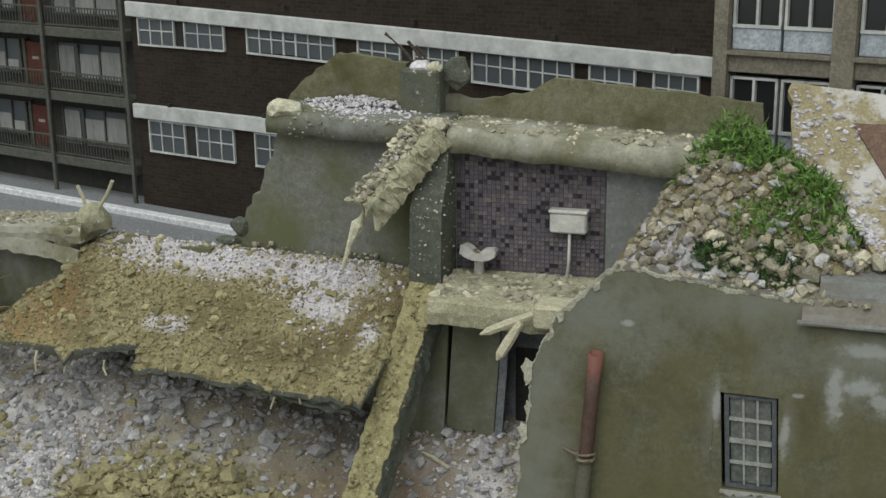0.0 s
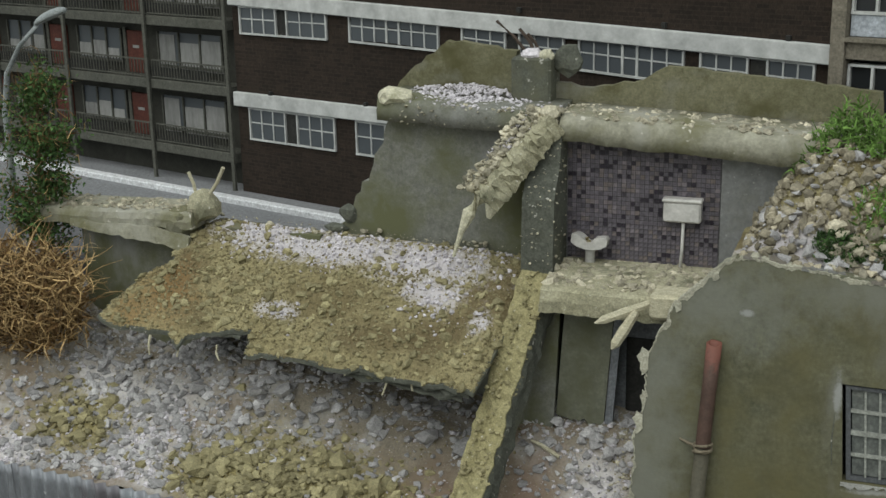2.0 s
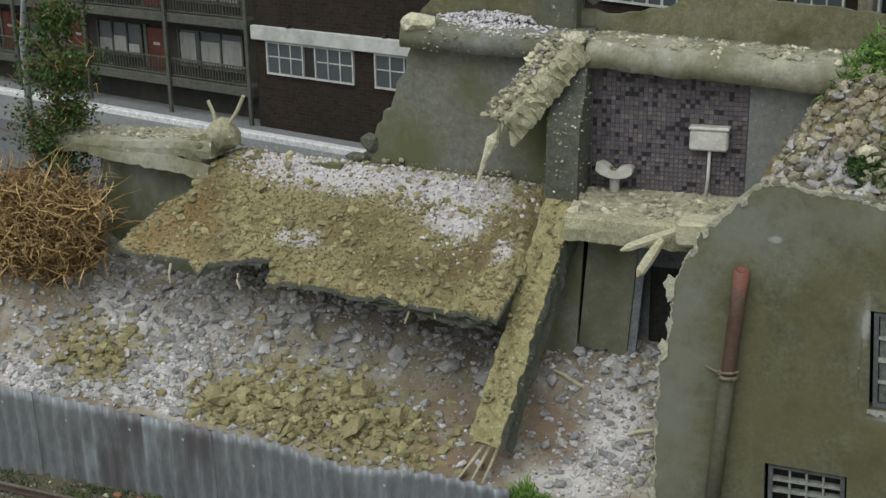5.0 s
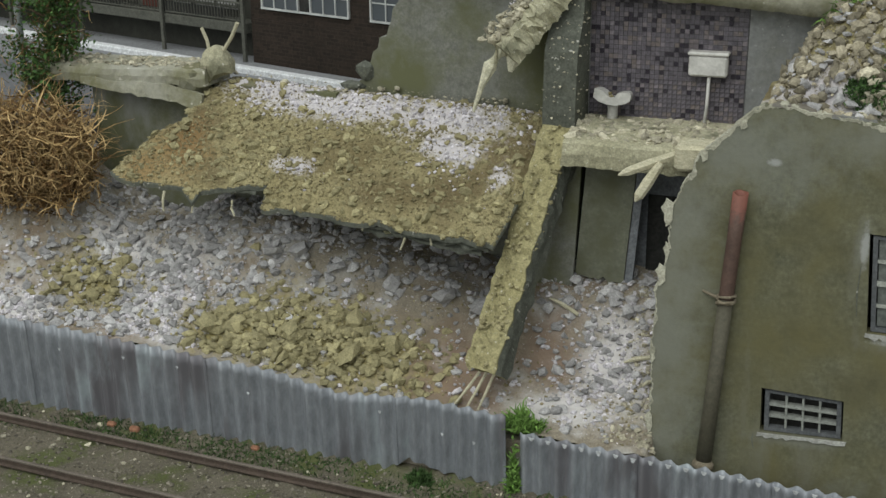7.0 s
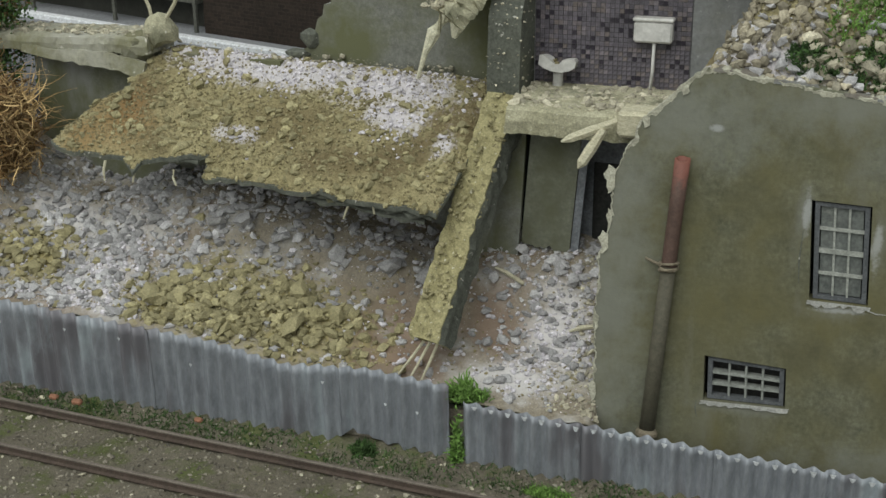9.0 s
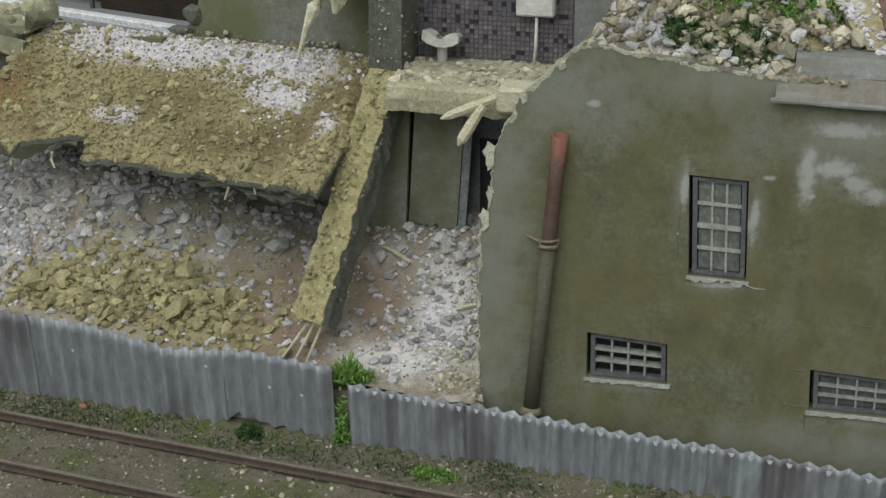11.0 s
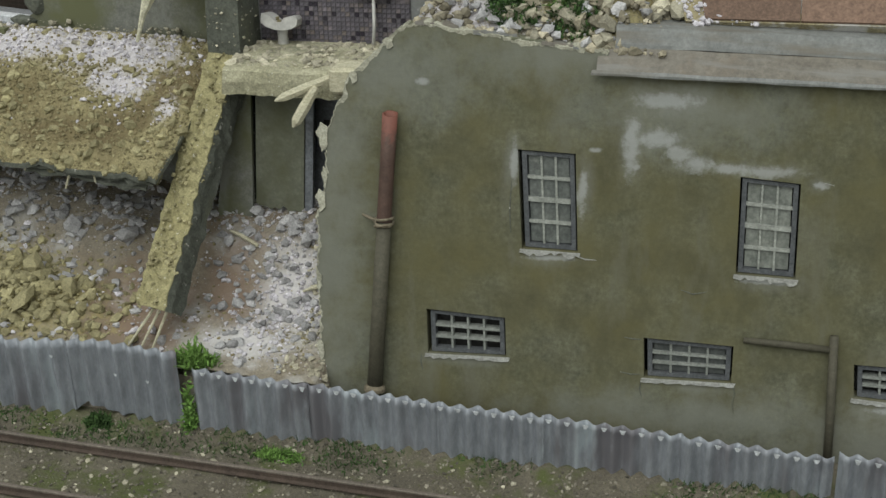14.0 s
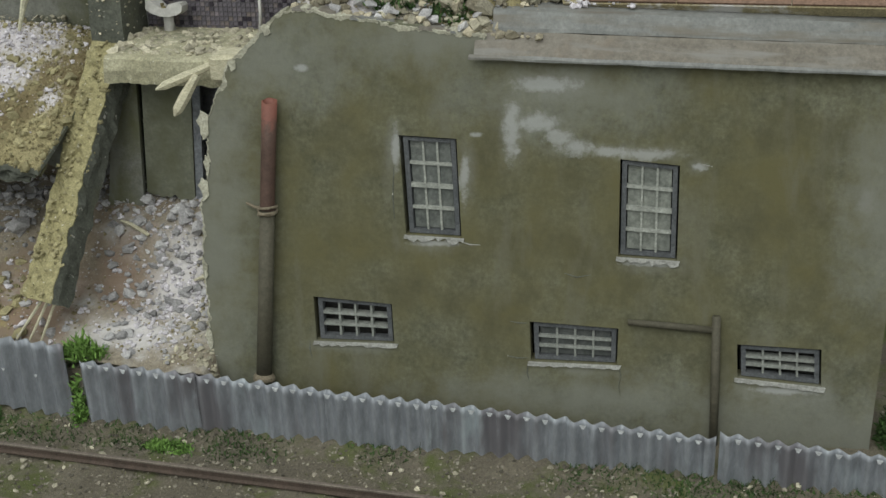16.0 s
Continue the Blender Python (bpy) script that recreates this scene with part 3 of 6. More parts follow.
# pale broken plaster along the torn edge
fine = jag([(u, w) for u, w in edge], 0.04, 0.02, 6, closed=False)
v, f = [], []
for i, (u, w) in enumerate(fine):
    p, q = Vector(fine[max(i - 1, 0)]), Vector(fine[min(i + 1, len(fine) - 1)])
    d = (q - p).normalized()
    n = Vector((-d.y, d.x))
    t = 0.015 + 0.075 * max(0.0, wob(i * 0.13, 0.0, 1.0, 3.0)) + 0.015 * wob(i * 0.9, 0.0, 1.0, 5.0)
    k = 0.006 + 0.10 * max(0.0, wob(i * 0.17, 2.0, 1.0, 8.0)) + (0.03 if w > 6.3 else 0.0)
    v += [face(u - n.x * k, w - n.y * k, -0.006), face(u + n.x * 0.01, w + n.y * 0.01, -0.016), face(u + n.x * t, w + n.y * t, 0.05), face(u + n.x * t * 0.8, w + n.y * t * 0.8, 0.26), face(u - n.x * 0.02, w - n.y * 0.02, 0.285)]
for i in range(len(fine) - 1):
    for j in range(4):
        a = i * 5 + j
        f.append((a, a + 5, a + 6, a + 1))
torn_edge = tagged(link_mesh("trim_broken_edge", v, f, EDGE_RAW), "pale raw plaster along the broken wall edge", "broken edge", kind="structure")
# loose plaster flakes that stand out from the edge, and chips on the wall top
for k, (u, w, r, up) in enumerate(((-1.0, 5.16, 0.11, 2.2), (-0.97, 4.5, 0.05, 3.5), (-1.03, 4.1, 0.10, 2.0), (-1.05, 2.72, 0.05, 3.0), (-1.03, 1.5, 0.06, 3.4), (-1.0, 0.95, 0.10, 2.4), (-0.48, 6.14, 0.08, 1.3), (0.1, 6.7, 0.10, 0.9))):
    ring = jag([(u - 0.1 * r, w - up * r), (u + 0.9 * r, w - 0.5 * up * r), (u + 0.8 * r, w + 0.7 * up * r), (u - 0.3 * r, w + up * r), (u - r, w + 0.35 * up * r), (u - 0.4 * r, w - 0.1 * up * r)], 0.05, 0.02, 90 + k)
    part("plaster_flake", slab_of(ring, [], lambda x, z, d: face(x, z, -0.025 + d), 0.022), EDGE_RAW, torn_edge, "pale loose plaster flake")
for k, (x0, x1, th) in enumerate(((0.55, 1.25, 0.05), (1.5, 2.2, 0.06), (1.95, 2.75, 0.045), (2.6, 3.3, 0.055), (3.1, 3.6, 0.04))):
    z0 = float(np.interp((x0 + x1) / 2, [0.4, 0.68, 1.14, 2.06, 2.97, 3.66], [7.0, 7.02, 6.93, 6.81, 6.69, 6.62]))
    ring = jag([(x0, -0.02), (x1, 0.03), (x1 - 0.08, 0.34), (x0 + 0.1, 0.3)], 0.1, 0.03, 60 + k)
    part("slate_chip", slab_of(ring, [], lambda u, w, d: face(u, z0 - 0.01 + d - 0.11 * (u - (x0 + x1) / 2), w), th), (LEDGE, PARAPET, CONCRETE)[k % 3], torn_edge, "flat grey chip lying on the wall top")
for pts, mt in (([(0.74, 1.55), (0.73, 1.42), (0.77, 1.28)], DARK_CONCRETE), ([(4.13, 2.05), (4.29, 2.03), (4.42, 2.03)], DARK_CONCRETE), ([(4.1, 1.46), (4.26, 1.43), (4.43, 1.44)], DARK_CONCRETE), ([(4.45, 1.35), (4.43, 1.19), (4.47, 1.05)], DARK_CONCRETE), ([(5.91, 1.4), (5.97, 1.22), (5.94, 1.04), (5.98, 0.86)], DARK_CONCRETE), ([(3.28, 3.36), (3.45, 3.31), (3.62, 3.31)], SILL), ([(2.19, 4.55), (2.17, 4.08), (2.2, 3.7)], DARK_CONCRETE), ([(7.09, 4.7), (7.25, 4.67)], SILL), ([(5, 2.89), (5.2, 2.83), (5.42, 2.88)], DARK_CONCRETE)):
    bm = bmesh.new()
    tube(bm, [face(u, w, -0.002) for u, w in pts], [0.006] + [0.012] * (len(pts) - 2) + [0.005], 5)
    part("crack", bm, mt, house_wall, "thin crack in the render")
boxed("wall_side", (9.7, 0.29, -0.2), (9.96, 6.0, 6.1), RENDER_WALL, xf=lambda v: (v[0], v[1] - 0.2 + 0.18 * v[2], v[2]))
tagged(bpy.data.objects["wall_side"], "olive-grey rendered side wall of the house", "wall", kind="structure")
# the rooms behind the windows: a near-black wall stands in for their shade
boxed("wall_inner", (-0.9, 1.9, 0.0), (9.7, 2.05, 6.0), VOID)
tagged(bpy.data.objects["wall_inner"], "inner wall of the house, coloured near black for unlit rooms", "wall", kind="structure")


def opening(name, label, q, cols, rows, mid, pane, group="", bars=None, deep=0.105, gap=(0.05, 0.02)):
    """A small-paned window set crookedly into the wall: frame, bars, panes and sill."""
    c = face((q[0][0] + q[1][0]) / 2, q[0][1])
    w = thing(name, c, label, "window", group, kind="structure")
    xf = quad_at(q)
    wide, high = q[1][0] - q[0][0], q[3][1] - q[0][1]
    x0, x1, z0, z1 = gap[0] / wide, 1 - gap[1] / wide, 0.015 / high, 1 - 0.03 / high
    fx, fz = 0.075 / wide, 0.06 / high
    bars = bars or FRAME_LIGHT
    bm = bmesh.new()
    for a, b in (((x0, 0.05, z0), (x0 + fx, 0.19, z1)), ((x1 - fx, 0.05, z0), (x1, 0.19, z1)), ((x0 + fx, 0.05, z0), (x1 - fx, 0.19, z0 + fz)), ((x0 + fx, 0.05, z1 - fz), (x1 - fx, 0.19, z1))):
        box(bm, a, b, xf)
    part("window_frame", bm, FRAME_GREY_SHADED, w, "weathered grey window frame, darkened for the recess shade")
    sx, sz = (x1 - x0 - 2 * fx) / cols, (z1 - z0 - 2 * fz) / rows
    for i in range(1, cols):
        x = x0 + fx + i * sx
        boxed("muntin", (x - (0.016 + 0.006 * wob(x, i, 9.0)) / wide, 0.075, z0 + fz), (x + 0.018 / wide, deep + 0.03, z1 - fz), bars, w, xf=xf)
    for j in range(1, rows):
        z = z0 + fz + j * sz
        t = (0.034 if j == mid else 0.022) / high
        boxed("glazing_bar", (x0 + fx, 0.06, z - t), (x1 - fx, deep + 0.04, z + t), bars, w, xf=xf)
    if pane:
        for i in range(cols):
            for j in range(rows):
                a = (x0 + fx + i * sx + 0.018 / wide, 0.115, z0 + fz + j * sz + 0.02 / high)
                boxed("pane", a, (a[0] + sx - 0.036 / wide, 0.125, a[2] + sz - 0.04 / high), pane, w, xf=xf)
    lip = jag([(-0.03, -0.01 / high, 0), (-0.04, -0.07 / high), (1.03, -0.08 / high), (1.05, -0.01 / high, 0)], 0.06, 0.03, int(q[0][0] * 10) + 7)
    part("sill", slab_of(lip, [], lambda u, b, d: xf((u, -0.03 + d, b)), 0.028), SILL, w, "cracked pale plaster sill")
    return w


opening("window_1", "small-paned sash window with grimy panes, slightly leaning frame", WIN[0], 3, 4, 2, GLASS_DUSTY, "upper windows", gap=(0.055, 0.03))
opening("window_2", "small-paned sash window with dusty pale panes", WIN[1], 3, 4, 2, GLASS_PALE, "upper windows", gap=(0.03, 0.03))
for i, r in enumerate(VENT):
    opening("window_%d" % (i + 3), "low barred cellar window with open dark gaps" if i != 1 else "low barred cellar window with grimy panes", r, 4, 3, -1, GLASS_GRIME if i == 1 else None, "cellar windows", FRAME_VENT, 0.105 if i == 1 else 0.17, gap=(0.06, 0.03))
    # added dark sheet behind the bars paints the shade of the cellar
    boxed("reveal_board", (0.02, 0.30, 0.02), (0.98, 0.32, 0.98), GLASS_GRIME if i == 1 else VOID, bpy.data.objects["window_%d" % (i + 3)], "added dark sheet standing in for the cellar shade", xf=quad_at(r))

# roof edge, parapet and terracotta roof
def board(name, x0, x1, prof, mat, label, category, seed):
    """A long worn board along the roof edge; prof gives its section as (inwards, up) from the wall's top line."""
    v, f = [], []
    us = np.linspace(x0, x1, 60)
    n = len(prof)
    for u in us:
        for k, (d, h) in enumerate(prof):
            x = u + (0.03 * wob(d * 9, h * 9, 1.0, seed) if u == us[0] else 0.0)
            p = face(x, 6.33 - 0.028 * (x - 3.46))
            v.append((p[0], p[1] + d + 0.012 * wob(u, k, 2.2, seed), p[2] + h + 0.014 * wob(u, k * 2, 1.6, seed + 3)))
    for i in range(len(us) - 1):
        for k in range(n):
            f.append((i * n + k, i * n + (k + 1) % n, (i + 1) * n + (k + 1) % n, (i + 1) * n + k))
    f += [list(range(n)), list(range((len(us) - 1) * n, len(us) * n))[::-1]]
    return tagged(link_mesh(name, v, f, mat), label, category, kind="structure")


board("roof_ledge", 3.5, 10.4, [(-0.14, 0.0), (-0.14, 0.055), (0.15, 0.36), (0.25, 0.36), (0.25, 0.0)], LEDGE, "worn brown stone ledge along the roof edge", "ledge", 4.0)
board("roof_lip", 3.42, 10.4, [(-0.19, -0.015), (-0.19, 0.02), (-0.15, 0.06), (-0.145, -0.015)], PARAPET, "thin pale grey lip along the front of the ledge", "ledge", 14.0)
board("parapet", 3.74, 10.4, [(0.152, 0.365), (0.17, 0.42), (0.29, 0.66), (0.8, 0.70), (0.8, 0.365)], PARAPET, "low lead-grey parapet upstand", "parapet", 9.0)
ROOF_Y = lambda z: 3.8 - 0.95 * (9.85 - z)
torn = jag([(4.8, 7.15), (4.48, 7.49), (4.2, 7.78), (3.99, 8.2), (3.6, 8.46), (3.17, 8.65), (3.08, 9.1), (3.0, 9.88)], 0.14, 0.07, 51, closed=False)
bm = slab_of(torn + [(10.3, 9.2), (10.3, 7.15)], [], lambda u, w, d: (u, ROOF_Y(w) + d * 0.69, w - 0.13 - d * 0.72), 0.22)
roof = part("roof", bm, BROKEN_WALL)
tagged(roof, "pitched house roof torn open along one side, with crumbling plaster edge", "roof", kind="structure")


def on_roof(u, w, d):
    return (u, ROOF_Y(w) - d * 0.69, w - 0.13 + d * 0.72)


for j in range(2):
    for i in range(4):
        u0, u1 = 4.83 + 1.735 * i, 4.83 + 1.735 * (i + 1) - 0.018
        w0, w1 = (7.17, 8.3) if j == 0 else (8.32, 9.25)
        a = [(u0, w0), (u1, w0), (u1, w1), (u0, w1)]
        if i == 0:
            a = [(5.1, w0), (u1, w0), (u1, w1), (4.75, w1)] if j == 0 else [(4.8, w0), (u1, w0), (u1, w1), (4.1, w1)]
        part("roof_slab", slab_of(a, [], lambda u, w, d: on_roof(u, w, 0.05 - d), 0.046), ROOF_RED, roof)
# floor behind the wall's broken top, where the rubble lies
boxed("floor_upper", (0.72, 0.86, 6.1), (4.2, 2.85, 6.8), CONCRETE)
tagged(bpy.data.objects["floor_upper"], "remains of an upper floor buried in rubble", "floor", kind="structure")

# ---- ruin: back wall, mosaic wall, floors ----
left_edge = [(-7.75, 6.45), (-7.55, 7.0), (-7.2, 7.5), (-7.0, 8.0), (-6.75, 8.65)]
bm = slab_of([(-8.2, 2.0), (-8.2, 6.2)] + jag(left_edge, 0.15, 0.06, 9, False) + [(-3.3, 8.6), (-3.3, 2.0)], [], on_xz(2.9), 0.3)
tagged(part("wall_back", bm, CONCRETE), "bare grey-green concrete back wall with a jagged broken end", "wall", kind="structure")
bm = slab_of([(-3.3, 5.6), (-3.3, 8.6), (2.7, 8.5), (2.7, 5.6)], [], on_xz(2.92), 0.28)
tagged(part("wall_bathroom", bm, GREY_PLASTER), "plain grey bathroom back wall", "wall", kind="structure")
bm = slab_of([(-3.3, 2.0), (-3.3, 5.59), (2.7, 5.59), (2.7, 2.0)], [], on_xz(3.0), 0.2)
tagged(part("wall_lower_room", bm, CONCRETE), "shadowed back wall of the lower room", "wall", kind="structure")


def rubble_ledge(name, x0, x1, z0a, z1a, z0b, z1b, y0, y1, seed, mat, label, soft=0.0):
    """A broken floor edge: a lumpy beam whose ends and faces stray."""
    n = int((x1 - x0) / 0.07)
    prof = 10
    v, f = [], []
    for i in range(n + 1):
        t = i / n
        x = x0 + (x1 - x0) * t
        zb, zt = z0a + (z0b - z0a) * t, z1a + (z1b - z1a) * t
        ring = [(y0 + soft, zb), (y0 - 0.02, zb * 0.5 + zt * 0.5), (y0 + 0.01, zt - 0.05 - soft), (y0 + 0.06 + soft, zt), (y0 * 0.6 + y1 * 0.4, zt + 0.03), (y1, zt + 0.04), (y1, zb), (y0 * 0.5 + y1 * 0.5, zb)]
        for k, (y, z) in enumerate(ring):
            e = 0 if k > 4 else 1
            v.append((x + 0.04 * wob(y * 3, z * 3, 1.0, seed + x), y + e * (0.06 * wob(x, z, 1.6, seed) + 0.03 * wob(x, z * 2, 7.0, seed)), z + e * (0.04 * wob(x, y, 1.8, seed + 4) + 0.025 * wob(x, y * 2, 8.0, seed + 4))))
    r = 8
    for i in range(n):
        for k in range(r):
            f.append((i * r + k, (i + 1) * r + k, (i + 1) * r + (k + 1) % r, i * r + (k + 1) % r))
    f += [list(range(r)), list(range(n * r, n * r + r))[::-1]]
    ob = link_mesh(name, v, f, mat, smooth=soft > 0)
    return tagged(ob, label, "ledge", kind="structure")


rubble_ledge("ledge_bathroom", -3.15, 2.6, 8.42, 8.88, 8.05, 8.62, 2.5, 4.1, 3.0, PALE_CONCRETE, "rough pale concrete floor edge above the mosaic wall", 0.03)
rubble_ledge("ledge_back", -6.85, -3.3, 8.66, 9.08, 8.5, 8.92, 2.5, 4.1, 7.0, CONCRETE, "broken concrete floor edge powdered with plaster dust", 0.03)
top = jag([(-7.05, 9.0), (-6.95, 9.2), (-6.35, 9.74), (-5.9, 10.05), (-5.2, 9.98), (-4.42, 9.88), (-4.4, 8.7)], 0.14, 0.05, 12, False)
bm = slab_of([(-7.0, 8.7)] + top, [], on_xz(4.0), 0.22)
tagged(part("wall_stump", bm, GREEN_CONCRETE), "mossy stump of the upper storey wall", "wall", kind="structure")
boxed("pillar_stump", (-4.42, 3.55, 8.8), (-3.62, 4.3, 9.82), DARK_CONCRETE, bevel=0.05)
tagged(bpy.data.objects["pillar_stump"], "broken dark concrete pillar stump", "pillar", kind="structure")
top = jag([(-3.62, 9.28), (-2.9, 9.2), (-1.9, 9.38), (-1.43, 9.66), (0.3, 9.52), (2.5, 9.3), (2.6, 8.6)], 0.2, 0.025, 15, False)
bm = slab_of([(-3.62, 8.6)] + top, [], on_xz(4.0), 0.2)
tagged(part("wall_parapet", bm, GREEN_CONCRETE), "low mossy parapet wall with a chipped top", "wall", kind="structure")

# bathroom floor with its broken front edge
rubble_ledge("floor_bathroom", -3.1, 0.2, 5.55, 6.02, 5.55, 6.02, 0.95, 2.9, 21.0, BROKEN_CAP, "broken bathroom floor slab with a raw yellowed edge")
# right-angle wall with the sloping broken edge, and its pillar
side = [(2.88, 2.2), (2.88, 8.7), (2.5, 8.75), (2.35, 8.0), (1.95, 7.4), (1.85, 6.3), (1.85, 2.2)]
bm = slab_of(side, [], lambda u, w, d: (-3.72 + d, u, w), 0.62)
tagged(part("wall_cross", bm, DARK_CONCRETE), "dark speckled cross wall standing out from the back wall", "wall", kind="structure")
boxed("room_wall", (-2.02, 2.3, 2.2), (-0.6, 2.4, 5.5), PARTITION_BLUE)
tagged(bpy.data.objects["room_wall"], "blue-grey inner room wall with a dark hole", "wall", kind="structure")
# the wall isn't cut; a near-black plate paints the hole's darkness
boxed("wall_hole", (-1.75, 2.27, 3.0), (-1.0, 2.296, 4.75), VOID, bpy.data.objects["room_wall"], "near-black plate standing in for the shaded hole", bevel=0.01)
PANEL_X = lambda w: 0.075 * (w - 3.1)
ring = [(-2.06, 3.1), (-2.06, 5.56), (-3.0, 5.56)] + jag([(-3.0, 3.22), (-2.85, 3.18), (-2.55, 3.12), (-2.45, 3.2), (-2.35, 3.05), (-2.2, 3.12), (-2.06, 3.1)], 0.07, 0.03, 71, False)
part("partition", slab_of(ring, [], lambda u, w, d: (u + PANEL_X(w), 1.75 + d, w), 0.1), PANEL_GREY)
ring = [(-3.72, 2.9), (-3.55, 4.6), (-3.3, 5.7), (-3.02, 5.56), (-3.0, 2.95)]
tagged(part("partition_leaning", slab_of(ring, [], lambda u, w, d: (u + 0.6 * PANEL_X(w), 1.58 + 0.06 * (w - 3) + d, w), 0.09), CONCRETE), "grey panel leaning against the cross wall", "wall", kind="structure")
boxed("door_post", (-2.05, 1.78, 2.9), (-1.9, 1.9, 5.56), PARTITION_BLUE, xf=lambda v: (v[0] + PANEL_X(v[2]), v[1], v[2]))
tagged(bpy.data.objects["door_post"], "blue-grey door post beside the partition", "door frame", kind="structure")
tagged(bpy.data.objects["partition"], "green-grey partition panel with a ragged foot in the lower room", "wall", kind="structure")

# ---- mosaic ----
mosaic = boxed("mosaic_bed", (-3.09, 2.906, 6.0), (-0.18, 2.921, 8.42), GROUT)
tagged(mosaic, "violet and black mosaic wall of small glazed tiles", "mosaic", kind="structure")

# ---- fallen slab, beams ----
def slab_z(x, y):
    return 4.42 + 0.62 * (y - 0.1) + 0.035 * (-4 - x)


slab = thing("fallen_floor_slab", (-7, 1.3, 4.6), "collapsed concrete floor slab tilted forward, heaped with ochre soil", "slab")
left_line = [(-10.65, 2.8), (-11.37, 2.07), (-11.22, 1.67), (-11.51, 1.46), (-11.89, 0.96), (-12.22, 0.28)]
front_line = [(-12.22, 0.28), (-11.72, 0.1), (-10.78, 0.14), (-10.5, 0.14, 0), (-10.14, -0.15, 0), (-10.08, 0.11), (-9.58, 0.24), (-8.81, 0.41, 0), (-8.67, -0.08), (-8.02, 0.01), (-7.05, -0.08), (-6.17, -0.02), (-5.26, -0.08), (-4.49, -0.11), (-4.03, -0.14)]
plan = jag(left_line, 0.18, 0.05, 31, False)[:-1] + jag(front_line, 0.15, 0.04, 32, False) + [(-3.93, 0.29), (-3.77, 1.19), (-3.65, 2.75)]
bm = slab_of(plan, [], lambda u, w, d: (u, w, slab_z(u, w) - d), 0.075)
part("concrete_plate", bm, DARK_CONCRETE, slab, "thin broken concrete plate")


def inside(poly, x, y):
    c = False
    for (x0, y0), (x1, y1) in zip(poly, poly[1:] + poly[:1]):
        if (y0 > y) != (y1 > y) and x < (x1 - x0) * (y - y0) / (y1 - y0) + x0:
            c = not c
    return c


def rim(poly):
    """How far inside the outline each spot lies, on a fine raster."""
    qx, qy = np.arange(-12.6, -3.2, 0.05), np.arange(-0.5, 3.1, 0.05)
    X, Y = np.meshgrid(qx, qy, indexing="ij")
    out = np.full(X.shape, 9.0)
    for (x0, y0), (x1, y1) in zip(poly, poly[1:] + poly[:1]):
        dx, dy = x1 - x0, y1 - y0
        t = np.clip(((X - x0) * dx + (Y - y0) * dy) / (dx * dx + dy * dy + 1e-9), 0, 1)
        out = np.minimum(out, np.hypot(X - x0 - t * dx, Y - y0 - t * dy))
    return lambda x, y: out[min(max(int((x + 12.6) / 0.05 + 0.5), 0), len(qx) - 1), min(max(int((y + 0.5) / 0.05 + 0.5), 0), len(qy) - 1)]


rim_of = rim(plan)


def soil_z(x, y):
    e = float(sm(0.0, 0.3, rim_of(x, y)))
    return slab_z(x, y) + 0.006 + e * (0.03 + 0.12 * max(0, 0.5 + wob(x, y, 1.1, 8.0)) + 0.06 * wob(x, y, 3.5, 1.0) + 0.085 * abs(wob(x, y, 5.0, 4.0)) + 0.05 * abs(wob(x, y, 12.0, 6.0)))


gx, gy = np.arange(-12.3, -3.5, 0.04), np.arange(-0.2, 2.8, 0.04)
v, f, idx = [], [], {}
for x in gx:
    for y in gy:
        if inside(plan, x, y):
            idx[(round(x, 2), round(y, 2))] = len(v)
            v.append((x, y, soil_z(x, y)))
for (x, y), i in idx.items():
    q = [idx.get((round(x + a, 2), round(y + b, 2))) for a, b in ((0.04, 0), (0.04, 0.04), (0, 0.04))]
    if None not in q:
        f.append([i] + q)
link_mesh("soil_cover", v, f, SOIL, slab, "ochre and brown soil layer", smooth=True)
# torn second layer hanging under the front edge
for k, (x0, x1, y0, drop, th, mt) in enumerate(((-8.15, -4.15, -0.04, 0.10, 0.05, DARK_CONCRETE), (-7.6, -4.1, 0.06, 0.19, 0.045, GREEN_CONCRETE), (-6.7, -4.3, 0.0, 0.27, 0.05, DARK_CONCRETE), (-11.7, -9.0, 0.34, 0.10, 0.05, DARK_CONCRETE))):
    bm = slab_of(jag([(x0, y0 + 0.1), (x1, y0), (x1, y0 + 0.6), (x0 + 0.5, y0 + 0.6)], 0.2, 0.06, 35 + k), [], lambda u, w, d: (u, w, slab_z(u, w) - drop - 0.02 * (u - x0) * (k < 3) - d), th)
    part("under_layer", bm, mt, slab, "torn under-layer hanging from the slab edge")


